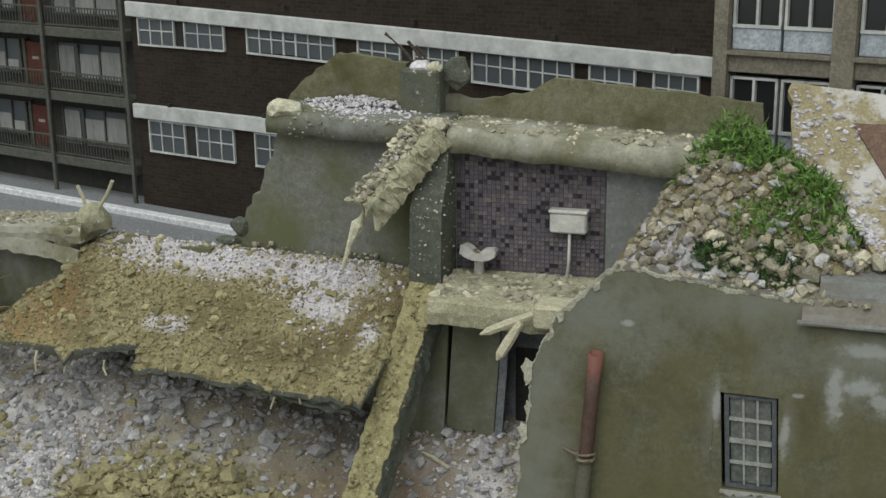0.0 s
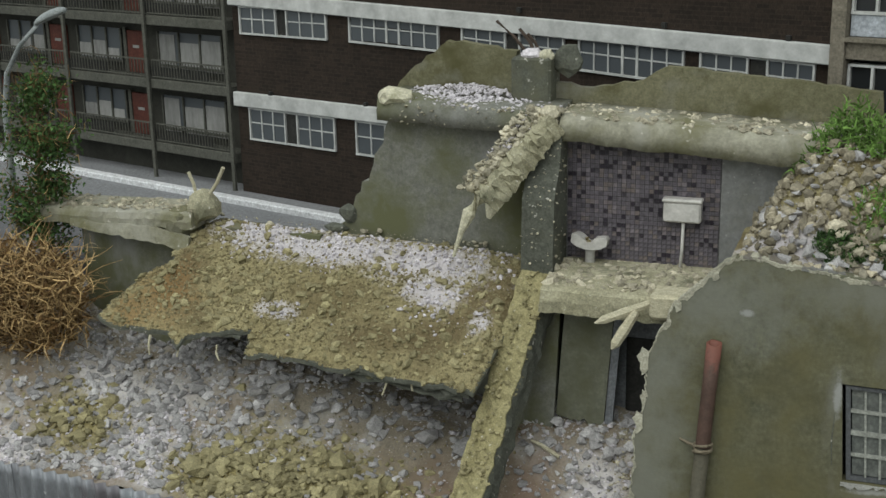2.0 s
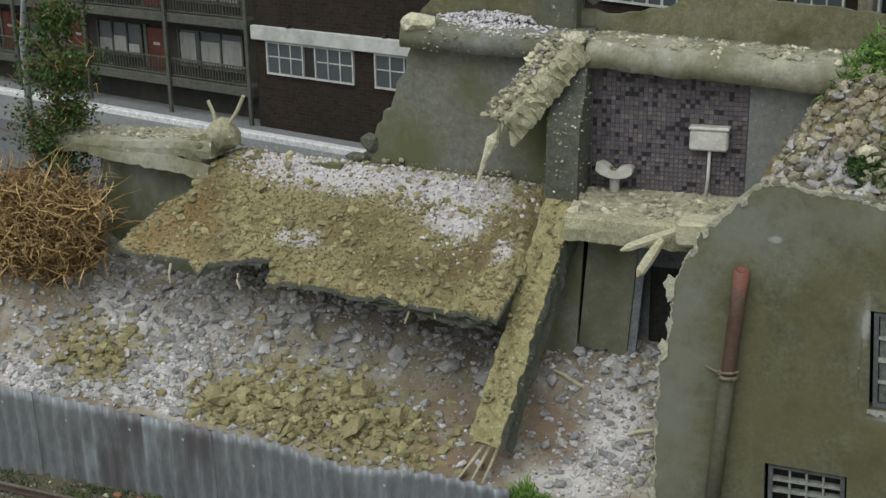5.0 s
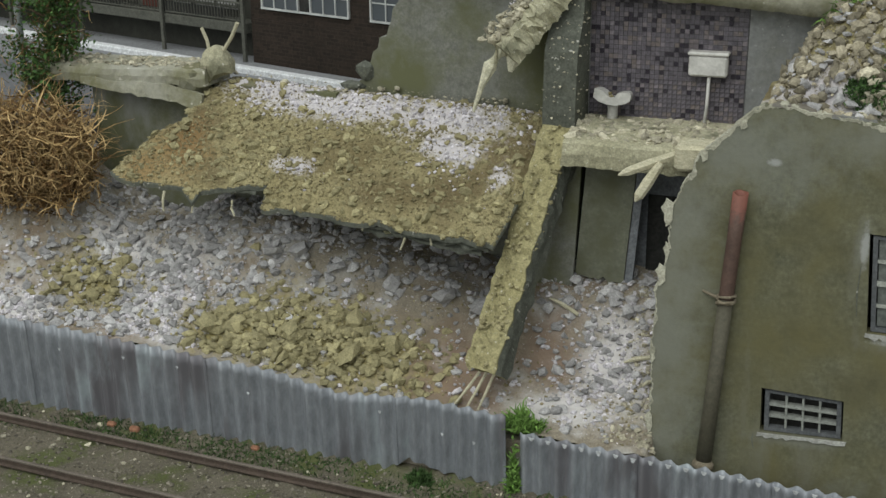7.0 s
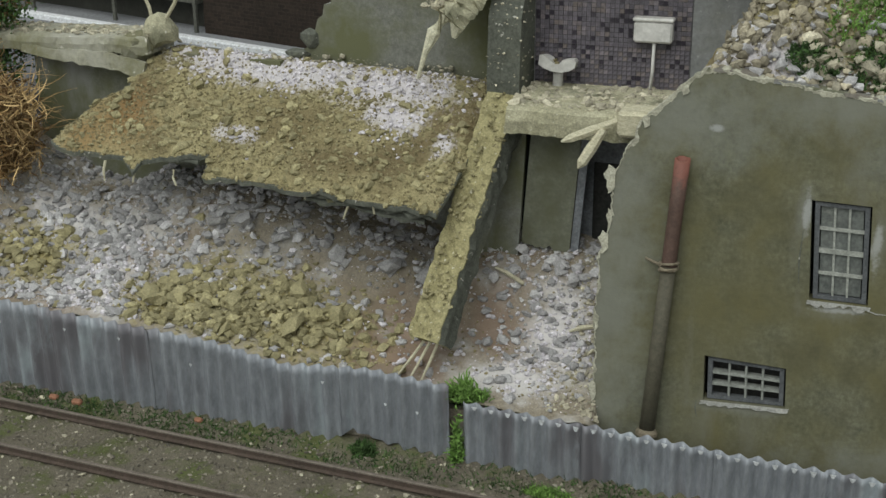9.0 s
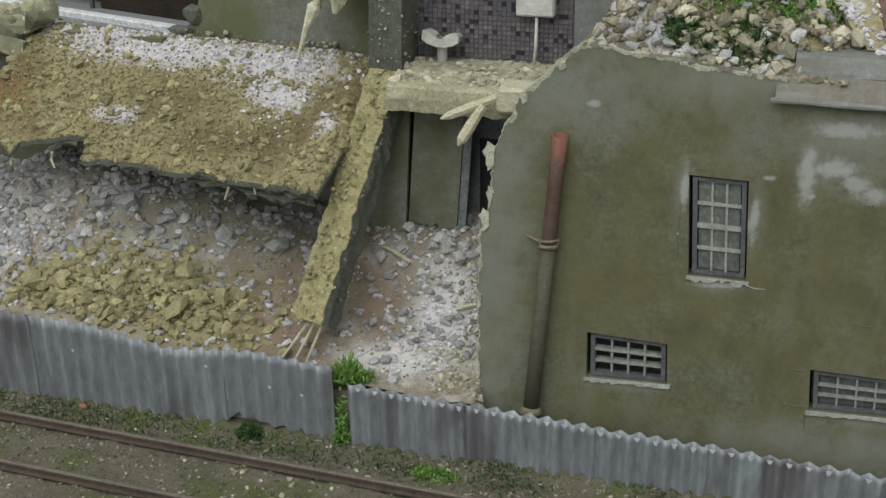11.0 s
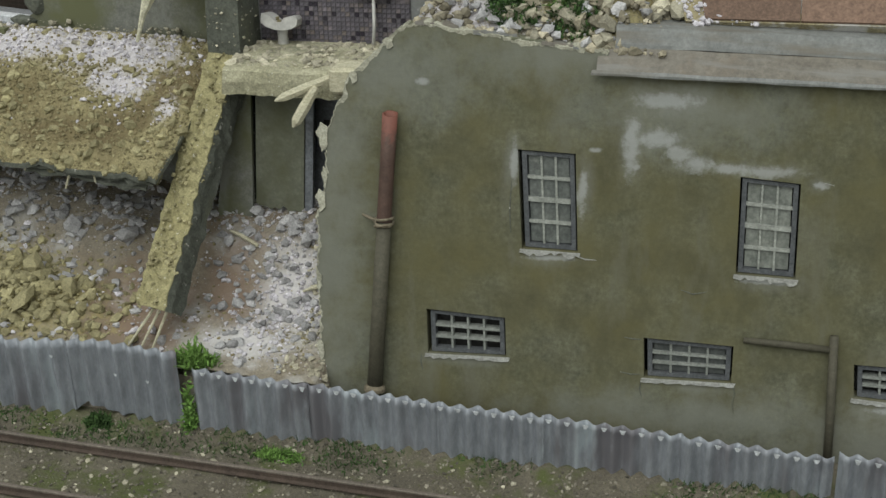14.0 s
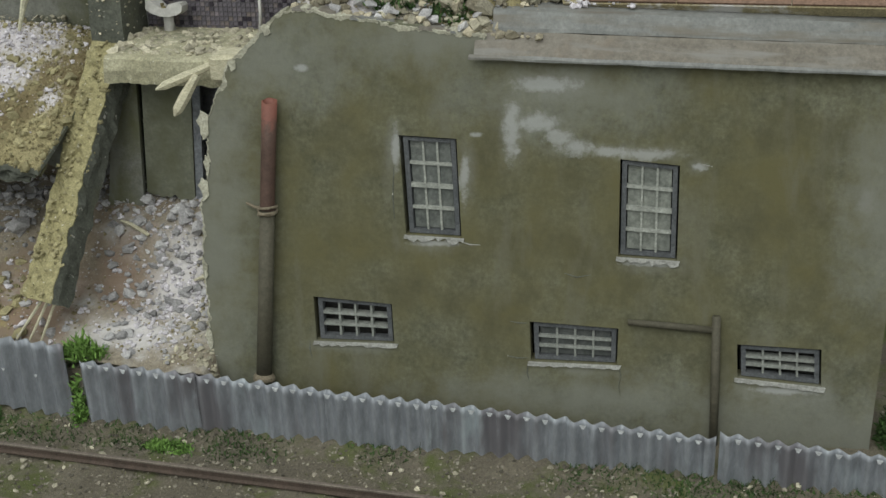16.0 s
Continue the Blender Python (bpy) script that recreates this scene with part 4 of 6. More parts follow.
def sloped_beam(name, a, b, w, h, mat_label, label, seed, n=26, side=None):
    """A rough beam from a to b, with lumpy faces."""
    t = thing(name, tuple(b), label, "beam")
    a, b = Vector(a), Vector(b)
    d = (b - a).normalized()
    s = Vector((d.y, -d.x, 0)).normalized()
    s = s if s.x > 0 else -s
    u = s.cross(d)
    u = u if u.z > 0 else -u
    v, f = [], []
    ring = [(-1, -1), (-1.02, -0.3), (-1.02, 0.4), (-0.95, 0.95), (-0.6, 1.02), (-0.2, 1), (0.2, 1.02), (0.6, 1), (0.95, 0.95), (1.02, 0.4), (1.02, -0.3), (1, -1), (0, -1)]
    for i in range(n + 1):
        c = a.lerp(b, i / n)
        for k, (p, q) in enumerate(ring):
            e = Vector((wob(i * 0.5, k, 1.0, seed), wob(i * 0.5, k, 1.0, seed + 9), wob(i * 0.5, k, 1.0, seed + 5))) * (0.055 if h < 0.45 else 0.06)
            e += Vector((wob(i * 1.7, k * 1.3, 1.0, seed + 2), wob(i * 1.7, k * 1.3, 1.0, seed + 3), wob(i * 1.7, k * 1.3, 1.0, seed + 7))) * (0.075 if h < 0.45 else 0.035)
            v.append(c + s * (p * w / 2) + u * (q * h / 2) + e)
    r = len(ring)
    for i in range(n):
        for k in range(r):
            f.append((i * r + k, i * r + (k + 1) % r, (i + 1) * r + (k + 1) % r, (i + 1) * r + k))
    f += [list(range(r))[::-1], list(range(n * r, n * r + r))]
    link_mesh("concrete", v, f, mat_label, t)
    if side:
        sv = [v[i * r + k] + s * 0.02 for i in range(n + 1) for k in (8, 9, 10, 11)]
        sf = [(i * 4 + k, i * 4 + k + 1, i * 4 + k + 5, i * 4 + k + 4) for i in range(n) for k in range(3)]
        link_mesh("side_skin", sv, sf, side, t, "dark concrete skin over the right flank of the beam")
    return t


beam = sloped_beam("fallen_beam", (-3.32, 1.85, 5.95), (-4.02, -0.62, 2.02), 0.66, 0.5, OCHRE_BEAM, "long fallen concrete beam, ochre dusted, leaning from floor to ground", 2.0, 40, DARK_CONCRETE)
for dx, fx in ((-0.12, -0.45), (0.0, -0.2), (0.15, 0.02)):
    bm = bmesh.new()
    tube(bm, [(-4.02 + dx, -0.55, 2.0), (-4.05 + (dx + fx) / 2, -0.72, 1.7), (-4.1 + fx, -0.86, 1.38)], [0.03, 0.028, 0.02], 6)
    part("rebar", bm, TIMBER, beam, "bent yellowed reinforcing bar")

# broken sloping wall cap, from the ledge down to a splintered tip
cap = sloped_beam("broken_wall_cap", (-3.42, 2.72, 8.78), (-4.5, 1.9, 7.35), 0.9, 0.42, BROKEN_CAP, "sloping broken wall head crusted with mortar and dust", 6.0, 34)
bm = bmesh.new()
tube(bm, [(-4.45, 1.95, 7.5), (-4.72, 1.8, 7.1), (-4.85, 1.7, 6.75), (-5.0, 1.65, 6.25)], [0.22, 0.14, 0.06, 0.03], 8)
part("splinter", bm, BROKEN, cap, "pale splintered tip")
bm = bmesh.new()
tube(bm, [(-4.2, 2.05, 7.5), (-4.3, 1.9, 7.2), (-4.35, 1.85, 7.0)], [0.2, 0.14, 0.04], 7)
part("shard", bm, BROKEN, cap)

# ---- left stump of floor and wall ----
rubble_ledge("ledge_left", -15.2, -10.9, 6.15, 6.5, 6.25, 6.6, 2.0, 3.0, 41.0, PALE_CONCRETE, "broken floor edge crusted with pale mortar")
boxed("wall_left", (-14.0, 2.45, 2.0), (-8.2, 2.75, 6.2), CONCRETE)
tagged(bpy.data.objects["wall_left"], "dark grey wall stump under the broken floor edge", "wall", kind="structure")
ring = jag([(-13.9, 6.16), (-13.2, 6.05), (-12.3, 5.98), (-11.4, 5.86), (-11.0, 5.8), (-10.95, 6.1), (-11.6, 6.2), (-12.6, 6.28), (-13.9, 6.3)], 0.18, 0.05, 81)
tagged(part("ledge_torn_lip", slab_of(ring, [], lambda u, w, d: (u, 1.93 + d - 0.15 * (6.3 - w), w), 0.1), PALE_CONCRETE), "yellowed torn layer hanging from the broken floor edge", "ledge", kind="structure")
stub = thing("rebar_stump", (-10.85, 2.4, 6.5), "mortar lump with two upright bent reinforcing bars", "rubble")
bm = bmesh.new()
bmesh.ops.create_icosphere(bm, subdivisions=2, radius=0.36)
for q in bm.verts:
    q.co = Vector((-10.85, 2.4, 6.68)) + Vector((q.co.x * 1.0, q.co.y, q.co.z * 0.95)) * (1 + 0.35 * wob(q.co.x * 3, q.co.y * 3, 1.0, q.co.z * 3))
part("lump", bm, BROKEN_CAP, stub)
for p, q in (((-11.0, 2.4, 6.9), (-11.12, 2.35, 7.4)), ((-10.7, 2.4, 6.9), (-10.25, 2.3, 7.55))):
    bm = bmesh.new()
    tube(bm, [p, Vector(p).lerp(Vector(q), 0.5) + Vector((0.03, 0, 0)), q], 0.04, 6)
    part("rebar", bm, TIMBER, stub)
top_bars = thing("pillar_rebars", (-4.0, 3.9, 9.8), "rusty reinforcing bars and chalky lumps on the pillar stump", "rebar")
for p, q in (((-4.1, 3.8, 9.8), (-4.75, 3.7, 10.5)), ((-3.95, 3.8, 9.8), (-4.3, 3.75, 10.35)), ((-3.9, 3.9, 9.8), (-4.15, 3.8, 10.25))):
    bm = bmesh.new()
    tube(bm, [p, Vector(p).lerp(Vector(q), 0.5) + Vector((0.02, 0, 0.04)), q], 0.035, 6)
    part("rebar", bm, RUST_RAIL, top_bars)

# ---- downpipes on the house ----
pipe = thing("downpipe", face(0.0, 1.0, -0.18), "old downpipe, red-brown above, grimy below, with a broken open top", "pipe")
PIPE = lambda z: face(-0.02 + 0.047 * (z - 1.05), z, -0.17)
bm = bmesh.new()
rings = tube(bm, [PIPE(3.85), PIPE(4.8), PIPE(5.62)], [0.125, 0.125, 0.13], 14, caps=False)
inner = tube(bm, [PIPE(4.8), PIPE(5.62)], 0.10, 14, caps=False)
for k in range(14):
    for q in (rings[-1][k], inner[-1][k]):
        q.co.z += 0.3 * (q.co.y - PIPE(5.62)[1]) + 0.02 * wob(k, 0, 1.3, 2.0)
    bm.faces.new((rings[-1][k], rings[-1][(k + 1) % 14], inner[-1][(k + 1) % 14], inner[-1][k]))
part("upper_pipe", bm, PIPE_RED, pipe, "red-brown upper pipe", smooth=True)
# solid near-black plug paints the shade inside the open pipe
bm = bmesh.new()
tube(bm, [PIPE(5.3), PIPE(5.47)], 0.098, 14)
part("bore_plug", bm, VOID, pipe, "dark plug standing in for the shade in the open pipe")
bm = bmesh.new()
tube(bm, [PIPE(1.02), PIPE(2.3), PIPE(3.84)], [0.135, 0.13, 0.125], 14)
part("lower_pipe", bm, PIPE_GREY, pipe, "grimy grey lower pipe", smooth=True)
for dz, ti in ((0.0, 0.05), (0.06, -0.04), (0.11, 0.03)):
    bm = bmesh.new()
    c = Vector(PIPE(3.79 + dz))
    tube(bm, [c + Vector((0.15 * math.cos(a), 0.15 * math.sin(a), ti * math.cos(a + 1.0))) for a in (2 * math.pi * k / 16 for k in range(17))], 0.026, 6)
    part("wire_binding", bm, PIPE_BIND, pipe, "turn of rusty wire binding", smooth=True)
bm = bmesh.new()
tube(bm, [PIPE(3.83), face(-0.14, 3.86, -0.08), face(-0.3, 3.9, -0.02)], [0.03, 0.028, 0.02], 6)
part("wire_tail", bm, PIPE_BIND, pipe)
bm = bmesh.new()
tube(bm, [PIPE(0.94), PIPE(0.99), PIPE(1.04)], [0.19, 0.185, 0.15], 14)
part("foot_flange", bm, PIPE_BIND, pipe, "pale crusted pipe foot")
pipe2 = thing("corner_pipe", face(7.5, 0.1, -0.1), "thin grime-coloured pipe with a horizontal branch on the wall", "pipe")
bm = bmesh.new()
tube(bm, [face(7.52, 0.05, -0.09), face(7.49, 1.2, -0.09), face(7.45, 2.31, -0.09)], 0.07, 10)
part("riser", bm, PIPE_GREY, pipe2, smooth=True)
bm = bmesh.new()
tube(bm, [face(6.05, 2.14, -0.05), face(6.7, 2.11, -0.06), face(7.4, 2.07, -0.07)], [0.05, 0.06, 0.06], 10)
part("branch", bm, PIPE_GREY, pipe2, smooth=True)

# ---- corrugated fence ----
def tin_run(name, x0, x1, top, label, gap_tilt=0.0, pitch=0.30, y0=-1.25, group="tin fence", worn=False, foot=lambda u: -0.12):
    """Corrugated sheets side by side; top(x) gives the upper edge."""
    fence = thing(name, ((x0 + x1) / 2, y0, 0.0), label, "fence", group)
    x, k = x0, 0
    while x < x1 - 0.05:
        e = min(x + 2.1 + 0.3 * math.sin(k * 2.3), x1)
        off = 0.02 * (k % 2)
        v, f = [], []
        us = np.linspace(x, e, max(6, int((e - x) / pitch * 8)))
        hs = np.linspace(0, 1, 9)
        for side in (0, 1):
            for u in us:
                t = top(u)
                for h in hs:
                    dent = 0.05 * wob(u, h * 2, 1.7, 3.0 + k) * h + 0.03 * wob(u, h * 3, 4.0, 6.0)
                    v.append((u, y0 + off - gap_tilt * h + 0.062 * math.asin(0.97 * math.sin(2 * math.pi * u / pitch + 0.5 * wob(u, 0, 0.8))) / 1.2 + dent * 0.6 + side * 0.015, foot(u) + h * (t - foot(u)) + (0.015 * wob(u, 0, 6.0) if h == 1 else 0)))
        n, m = len(us), 9
        for i in range(n - 1):
            for j in range(m - 1):
                a = i * m + j
                f.append((a, a + m, a + m + 1, a + 1))
                b = a + n * m
                f.append((b, b + 1, b + m + 1, b + m))
            a, b = i * m + m - 1, i * m + m - 1 + n * m
            f.append((a, a + m, b + m, b))
        for i in (0, n - 1):
            for j in range(m - 1):
                a = i * m + j
                f.append((a, a + 1, a + 1 + n * m, a + n * m))
        tin = link_mesh("tin_sheet", v, f, TIN, fence, smooth=True)
        tv, tf = [], []
        for u in np.arange(math.ceil(x / pitch) * pitch, e - 0.12, pitch):
            c = u + pitch * (0.25 if worn else 0.7)
            if c + 0.06 > e or (not worn and wob(u, 1.0, 3.0, 2.0) < 0.12):
                continue
            t, r = top(c) - 0.02, (0.05 if worn else 0.03)
            L = (0.07 + 0.05 * abs(wob(u, 3.0, 2.0))) if worn else 0.06
            t -= 0 if worn else 0.25 + 0.6 * abs(wob(u, 5.0, 2.0))
            yy = y0 + off - gap_tilt - 0.078
            b = len(tv)
            tv += [(c - r, yy, t), (c + r, yy, t - 0.01), (c + 0.3 * r, yy + 0.004, t - L), (c - 0.4 * r, yy + 0.004, t - 0.9 * L), (c - r, yy + 0.012, t), (c + r, yy + 0.012, t - 0.01), (c + 0.3 * r, yy + 0.016, t - L), (c - 0.4 * r, yy + 0.016, t - 0.9 * L)]
            tf += [(b, b + 3, b + 2, b + 1), (b, b + 1, b + 5, b + 4), (b + 1, b + 2, b + 6, b + 5), (b + 2, b + 3, b + 7, b + 6), (b + 3, b, b + 4, b + 7)]
        if tv:
            tagged(link_mesh("worn_edge", tv, tf, WORN_TIN, tin, "bright worn metal"), kind="stuff")
        x, k = e - 0.04, k + 1
    return fence


tin_run("corrugated_fence", -24.0, -3.42, lambda u: float(np.interp(u, [-24, -13.9, -10.7, -8.0, -6.6, -5.8, -4.9, -3.4], [2.5, 2.06, 1.9, 1.76, 1.52, 1.60, 1.66, 1.56])), "dented grey corrugated tin fence with a wavy worn top", 0.06, foot=lambda u: float(np.interp(u, [-6.2, -5.7, -5.3, -4.9, -4.5, -3.9, -3.42], [-0.12, 0.1, 0.36, 0.26, 0.2, 0.13, 0.08])) + (0.06 * wob(u, 0, 5.0, 2.0) if u > -5.6 else 0.0))
tin_run("corrugated_fence", -3.15, 7.55, lambda u: float(np.interp(u, [-3.2, 1.44, 3.0, 7.6], [1.31, 1.1, 1.06, 0.82])), "grey corrugated tin fence with pale worn crests", 0.03, y0=-1.28, worn=True)
tin_run("corrugated_fence", 7.6, 16.0, lambda u: float(np.interp(u, [7.6, 10, 16], [0.98, 0.80, 0.6])), "grey corrugated tin fence sheets with a ragged top", 0.03, y0=-1.36, worn=True)

# ---- railway track ----
def rail(name, dy, label):
    r = thing(name, (0, RAIL_Y(0) - dy, 0.0), label, "rail", "track rails")
    for nm, prof, mat in (("rail_body", [(-0.075, 0.02), (-0.075, 0.04), (-0.015, 0.055), (-0.015, 0.14), (0.015, 0.14), (0.015, 0.055), (0.075, 0.04), (0.075, 0.02)], RUST_RAIL),
                          ("rail_head", [(-0.036, 0.14), (-0.036, 0.168), (-0.026, 0.178), (0.026, 0.178), (0.036, 0.168), (0.036, 0.14)], WORN_STEEL)):
        v, f = [], []
        xs_ = np.linspace(-26, 18, 23)
        for x in xs_:
            for py, pz in prof:
                v.append((x, RAIL_Y(x) - dy + py, pz))
        n = len(prof)
        for i in range(len(xs_) - 1):
            for k in range(n):
                f.append((i * n + k, i * n + (k + 1) % n, (i + 1) * n + (k + 1) % n, (i + 1) * n + k))
        link_mesh(nm, v, f, mat, r)
    return r


for dy in (0, GAUGE, GAUGE + 1.9):
    rail("rail", dy, "rusty steel rail half sunk in cinder ballast")
# ---- bathroom fittings ----
basin = thing("washbasin", (-2.58, 2.65, 6.02), "broken white ceramic washbasin on a pedestal", "washbasin")
bm = bmesh.new()
tube(bm, [(-2.58, 2.68, 5.98), (-2.58, 2.68, 6.2), (-2.58, 2.68, 6.42)], [0.12, 0.095, 0.11], 10)
part("pedestal", bm, CERAMIC, basin, smooth=True)
ring = [(-0.31, 0.13), (-0.29, 0.30), (-0.22, 0.29), (-0.14, 0.25), (-0.08, 0.18), (-0.03, 0.15), (0.05, 0.16), (0.09, 0.23), (0.17, 0.25), (0.28, 0.25), (0.31, 0.20), (0.29, 0.09), (0.2, 0.03), (0.07, 0.0), (-0.08, 0.01), (-0.22, 0.06)]
bm = slab_of(ring, [], lambda u, w, d: (-2.55 + 1.15 * u * (1 - 0.25 * d), 2.42 + d + 0.25 * u * u, 6.36 + w - 0.12 * d), 0.36)
part("bowl", bm, CERAMIC, basin, "half of a shattered ceramic bowl")
stones("basin_debris", "brown mortar crumb in the broken washbasin", "rubble", BROWN_ROCK, [(-2.57, 2.5, 6.49), (-2.6, 2.52, 6.56)], [0.07, 0.06], 88, kind="")
cistern = thing("toilet_cistern", (-0.85, 2.8, 6.0), "white high-level toilet cistern with a thin flush pipe", "cistern")
boxed("tank", (-1.2, 2.66, 6.95), (-0.5, 2.9, 7.33), CERAMIC, cistern, bevel=0.035)
boxed("lid", (-1.22, 2.64, 7.335), (-0.48, 2.9, 7.40), CERAMIC, cistern, bevel=0.02)
bm = bmesh.new()
tube(bm, [(-0.83, 2.76, 6.96), (-0.84, 2.76, 6.4), (-0.87, 2.72, 5.95)], 0.032, 8)
part("flush_pipe", bm, CERAMIC, cistern, smooth=True)

# splintered timber at the broken floor edge
plank = thing("broken_floor_block", (-0.6, 0.9, 6.0), "pale broken floor block with splinters at its edge", "rubble")
bm = bmesh.new()
box(bm, (-1.05, 0.6, 5.72), (0.0, 1.3, 6.18), bevel=0.06)
for q in bm.verts:
    q.co += Vector((0.05 * wob(q.co.x * 3, q.co.y * 3, 1, 1), 0, 0.04 * wob(q.co.x * 3, q.co.y * 3, 1, 4)))
part("block", bm, TIMBER, plank)
for a, b, r in (((-1.0, 0.75, 6.0), (-1.95, 0.45, 5.62), 0.085), ((-1.25, 0.62, 5.85), (-1.62, 0.35, 5.2), 0.10)):
    bm = bmesh.new()
    c = Vector(a).lerp(Vector(b), 0.5)
    tube(bm, [a, c, Vector(a).lerp(Vector(b), 0.85), b], [r * 0.7, r, r * 0.9, 0.015], 7)
    part("splinter", bm, TIMBER, plank)

for i, (x, L, bend) in enumerate(((-10.9, 0.35, 0.02), (-10.2, 0.3, -0.05), (-9.4, 0.25, 0.1), (-5.75, 0.42, -0.12), (-5.3, 0.25, 0.04), (-4.5, 0.2, 0.05), (-6.6, 0.15, -0.03))):
    bm = bmesh.new()
    y = 0.12
    tube(bm, [(x, y, slab_z(x, y) - 0.1), (x + bend * 0.3, y - 0.1, slab_z(x, y) - 0.1 - L * 0.5), (x + bend, y - 0.12, slab_z(x, y) - 0.12 - L)], [0.03, 0.026, 0.018], 6)
    part("hanging_bar", bm, TIMBER, slab, "bent yellowed bar hanging from the edge")
for i, (x, y, s) in enumerate(((-9.1, 1.0, 0.3), (-8.5, 1.15, 0.26), (-7.75, 1.2, 0.2), (-5.55, 1.3, 0.34), (-4.75, 1.35, 0.26), (-10.4, 0.9, 0.24), (-6.6, 1.2, 0.24), (-2.9, 1.6, 0.2), (-1.8, 1.2, 0.2), (-9.75, -0.55, 0.3), (-8.1, -0.3, 0.26), (-6.8, -0.45, 0.3), (-7.0, 0.35, 0.28), (-6.1, 0.0, 0.26))):
    o = stones("concrete_chunk" if i < 9 else "clay_lump", "large pale broken concrete chunk in the rubble" if i < 9 else "large ochre clay lump by the tin fence", "rubble", GREY_ROCK if i < 9 else OCHRE_ROCK, [(x, y, lot_z(x, y) + 0.1)], [s], 300 + i, flat=0.8, kind="")

for i, (x, y, s, mt) in enumerate(((-4.62, -0.55, 0.13, WHITE_ROCK), (-4.3, -0.42, 0.15, WHITE_ROCK), (-4.55, -0.72, 0.2, OCHRE_ROCK), (-11.1, -0.2, 0.12, WHITE_ROCK), (-8.0, -0.75, 0.26, OCHRE_ROCK))):
    stones("plaster_lump" if mt is WHITE_ROCK else "clay_lump", "white plaster lump in the rubble by the fence" if mt is WHITE_ROCK else "large ochre clay lump by the tin fence", "rubble", mt, [(x, y, lot_z(x, y) + 0.04)], [s], 340 + i, flat=0.7, kind="")
for a, b, r in (((-1.75, 0.62), (-1.2, 0.7), 0.05), ((-1.32, 0.2), (-1.12, 0.36), 0.04), ((-3.35, 1.25), (-2.75, 1.1), 0.045)):
    bm = bmesh.new()
    p, q = Vector((*a, lot_z(*a) + 0.1)), Vector((*b, lot_z(*b) + 0.12))
    tube(bm, [p, p.lerp(q, 0.4) + Vector((0, 0, 0.03)), q], [r * 0.4, r, r * 0.8], 6)
    tagged(part("splinter", bm, TIMBER, at=tuple(p)), "pale splintered lath lying on the rubble", "timber")

# ---- far street front ----
def fbox(name, a, b, mat, parent, label="", bevel=0.0):
    return boxed(name, a, b, mat, parent, label, xf=facade, bevel=bevel)


brick_block = thing("brick_building", facade((-8, 0.5, 5)), "dark brown brick office block with white bands and steel windows", "building")
fbox("wall", (-16.4, 0, 4.9), (0.0, 4.0, 13.0), BRICK, brick_block)
fbox("brick_base", (-16.38, -0.03, 4.92), (0.0, -0.002, 6.2), BRICK, brick_block)
for z in (7.40, 10.1):
    fbox("band", (-16.42, -0.16, z), (0.02, -0.002, z + 0.38), BAND, brick_block, "white concrete band", bevel=0.02)
for z, us in ((7.78, (-15.1, -11.8, -8.4)), (10.48, (-14.6, -11.0, -7.2, -3.6, -0.9))):
    for u in us:
        fbox("vent_pipe", (u, -0.14, z - 0.01), (u + 0.09, -0.05, z + 0.1), VOID, brick_block)


def steel_window(u0, u1, z0, z1, n):
    w = tagged(new("window"), "white steel-framed window with small grey panes")
    w.parent, w["at"] = brick_block, brick_block["at"]
    t = 0.045
    bm = bmesh.new()
    for a, b in (((u0, -0.07, z0), (u0 + t, -0.004, z1)), ((u1 - t, -0.07, z0), (u1, -0.004, z1)), ((u0, -0.08, z0 - t), (u1, -0.004, z0)), ((u0 + t, -0.07, z1 - t), (u1 - t, -0.004, z1))):
        box(bm, a, b, facade)
    s = (u1 - u0 - 2 * t) / n
    for i in range(1, n):
        x = u0 + t + i * s
        k = 0.028 if n == 7 and i in (3, 4) else 0.016
        box(bm, (x - k, -0.06, z0), (x + k, -0.004, z1 - t), facade)
    zm = z0 + (z1 - z0) * 0.52
    box(bm, (u0 + t, -0.055, zm - 0.014), (u1 - t, -0.004, zm + 0.014), facade)
    part("window_frame", bm, BAND, w)
    for i in range(n):
        for a, b in ((z0 + 0.01, zm - 0.015), (zm + 0.015, z1 - t)):
            boxed("pane", (u0 + t + i * s + 0.016, -0.03, a), (u0 + t + (i + 1) * s - 0.016, -0.012, b), GLASS_GREY, w, xf=facade)


for z0, z1, row in ((6.54, 7.38, [(-15.95, -14.6, 3), (-14.2, -12.86, 3), (-12.16, -10.7, 3), (-10.3, -9.0, 3)]),
                    (9.38, 10.08, [(-16.1, -14.75, 3), (-14.4, -13.0, 3), (-12.26, -9.46, 7), (-8.8, -7.55, 3), (-7.2, -6.0, 3), (-5.64, -3.1, 7), (-2.75, -1.68, 3), (-1.3, -0.3, 3)])):
    for i, (a, b, n) in enumerate(row):
        steel_window(a, b, z0, z1, n)
        if n == 3 and i + 1 < len(row) and row[i + 1][2] == 3 and row[i + 1][0] - b < 0.6:
            fbox("dark_vent", (b + 0.03, -0.02, z0), (row[i + 1][0] - 0.03, -0.004, z1), VOID, brick_block, "dark gap between the windows")
            for zz in (z0 - 0.045, z1 - 0.045):
                fbox("gap_frame", (b + 0.002, -0.07, zz), (row[i + 1][0] - 0.002, -0.022, zz + 0.045), BAND, brick_block)

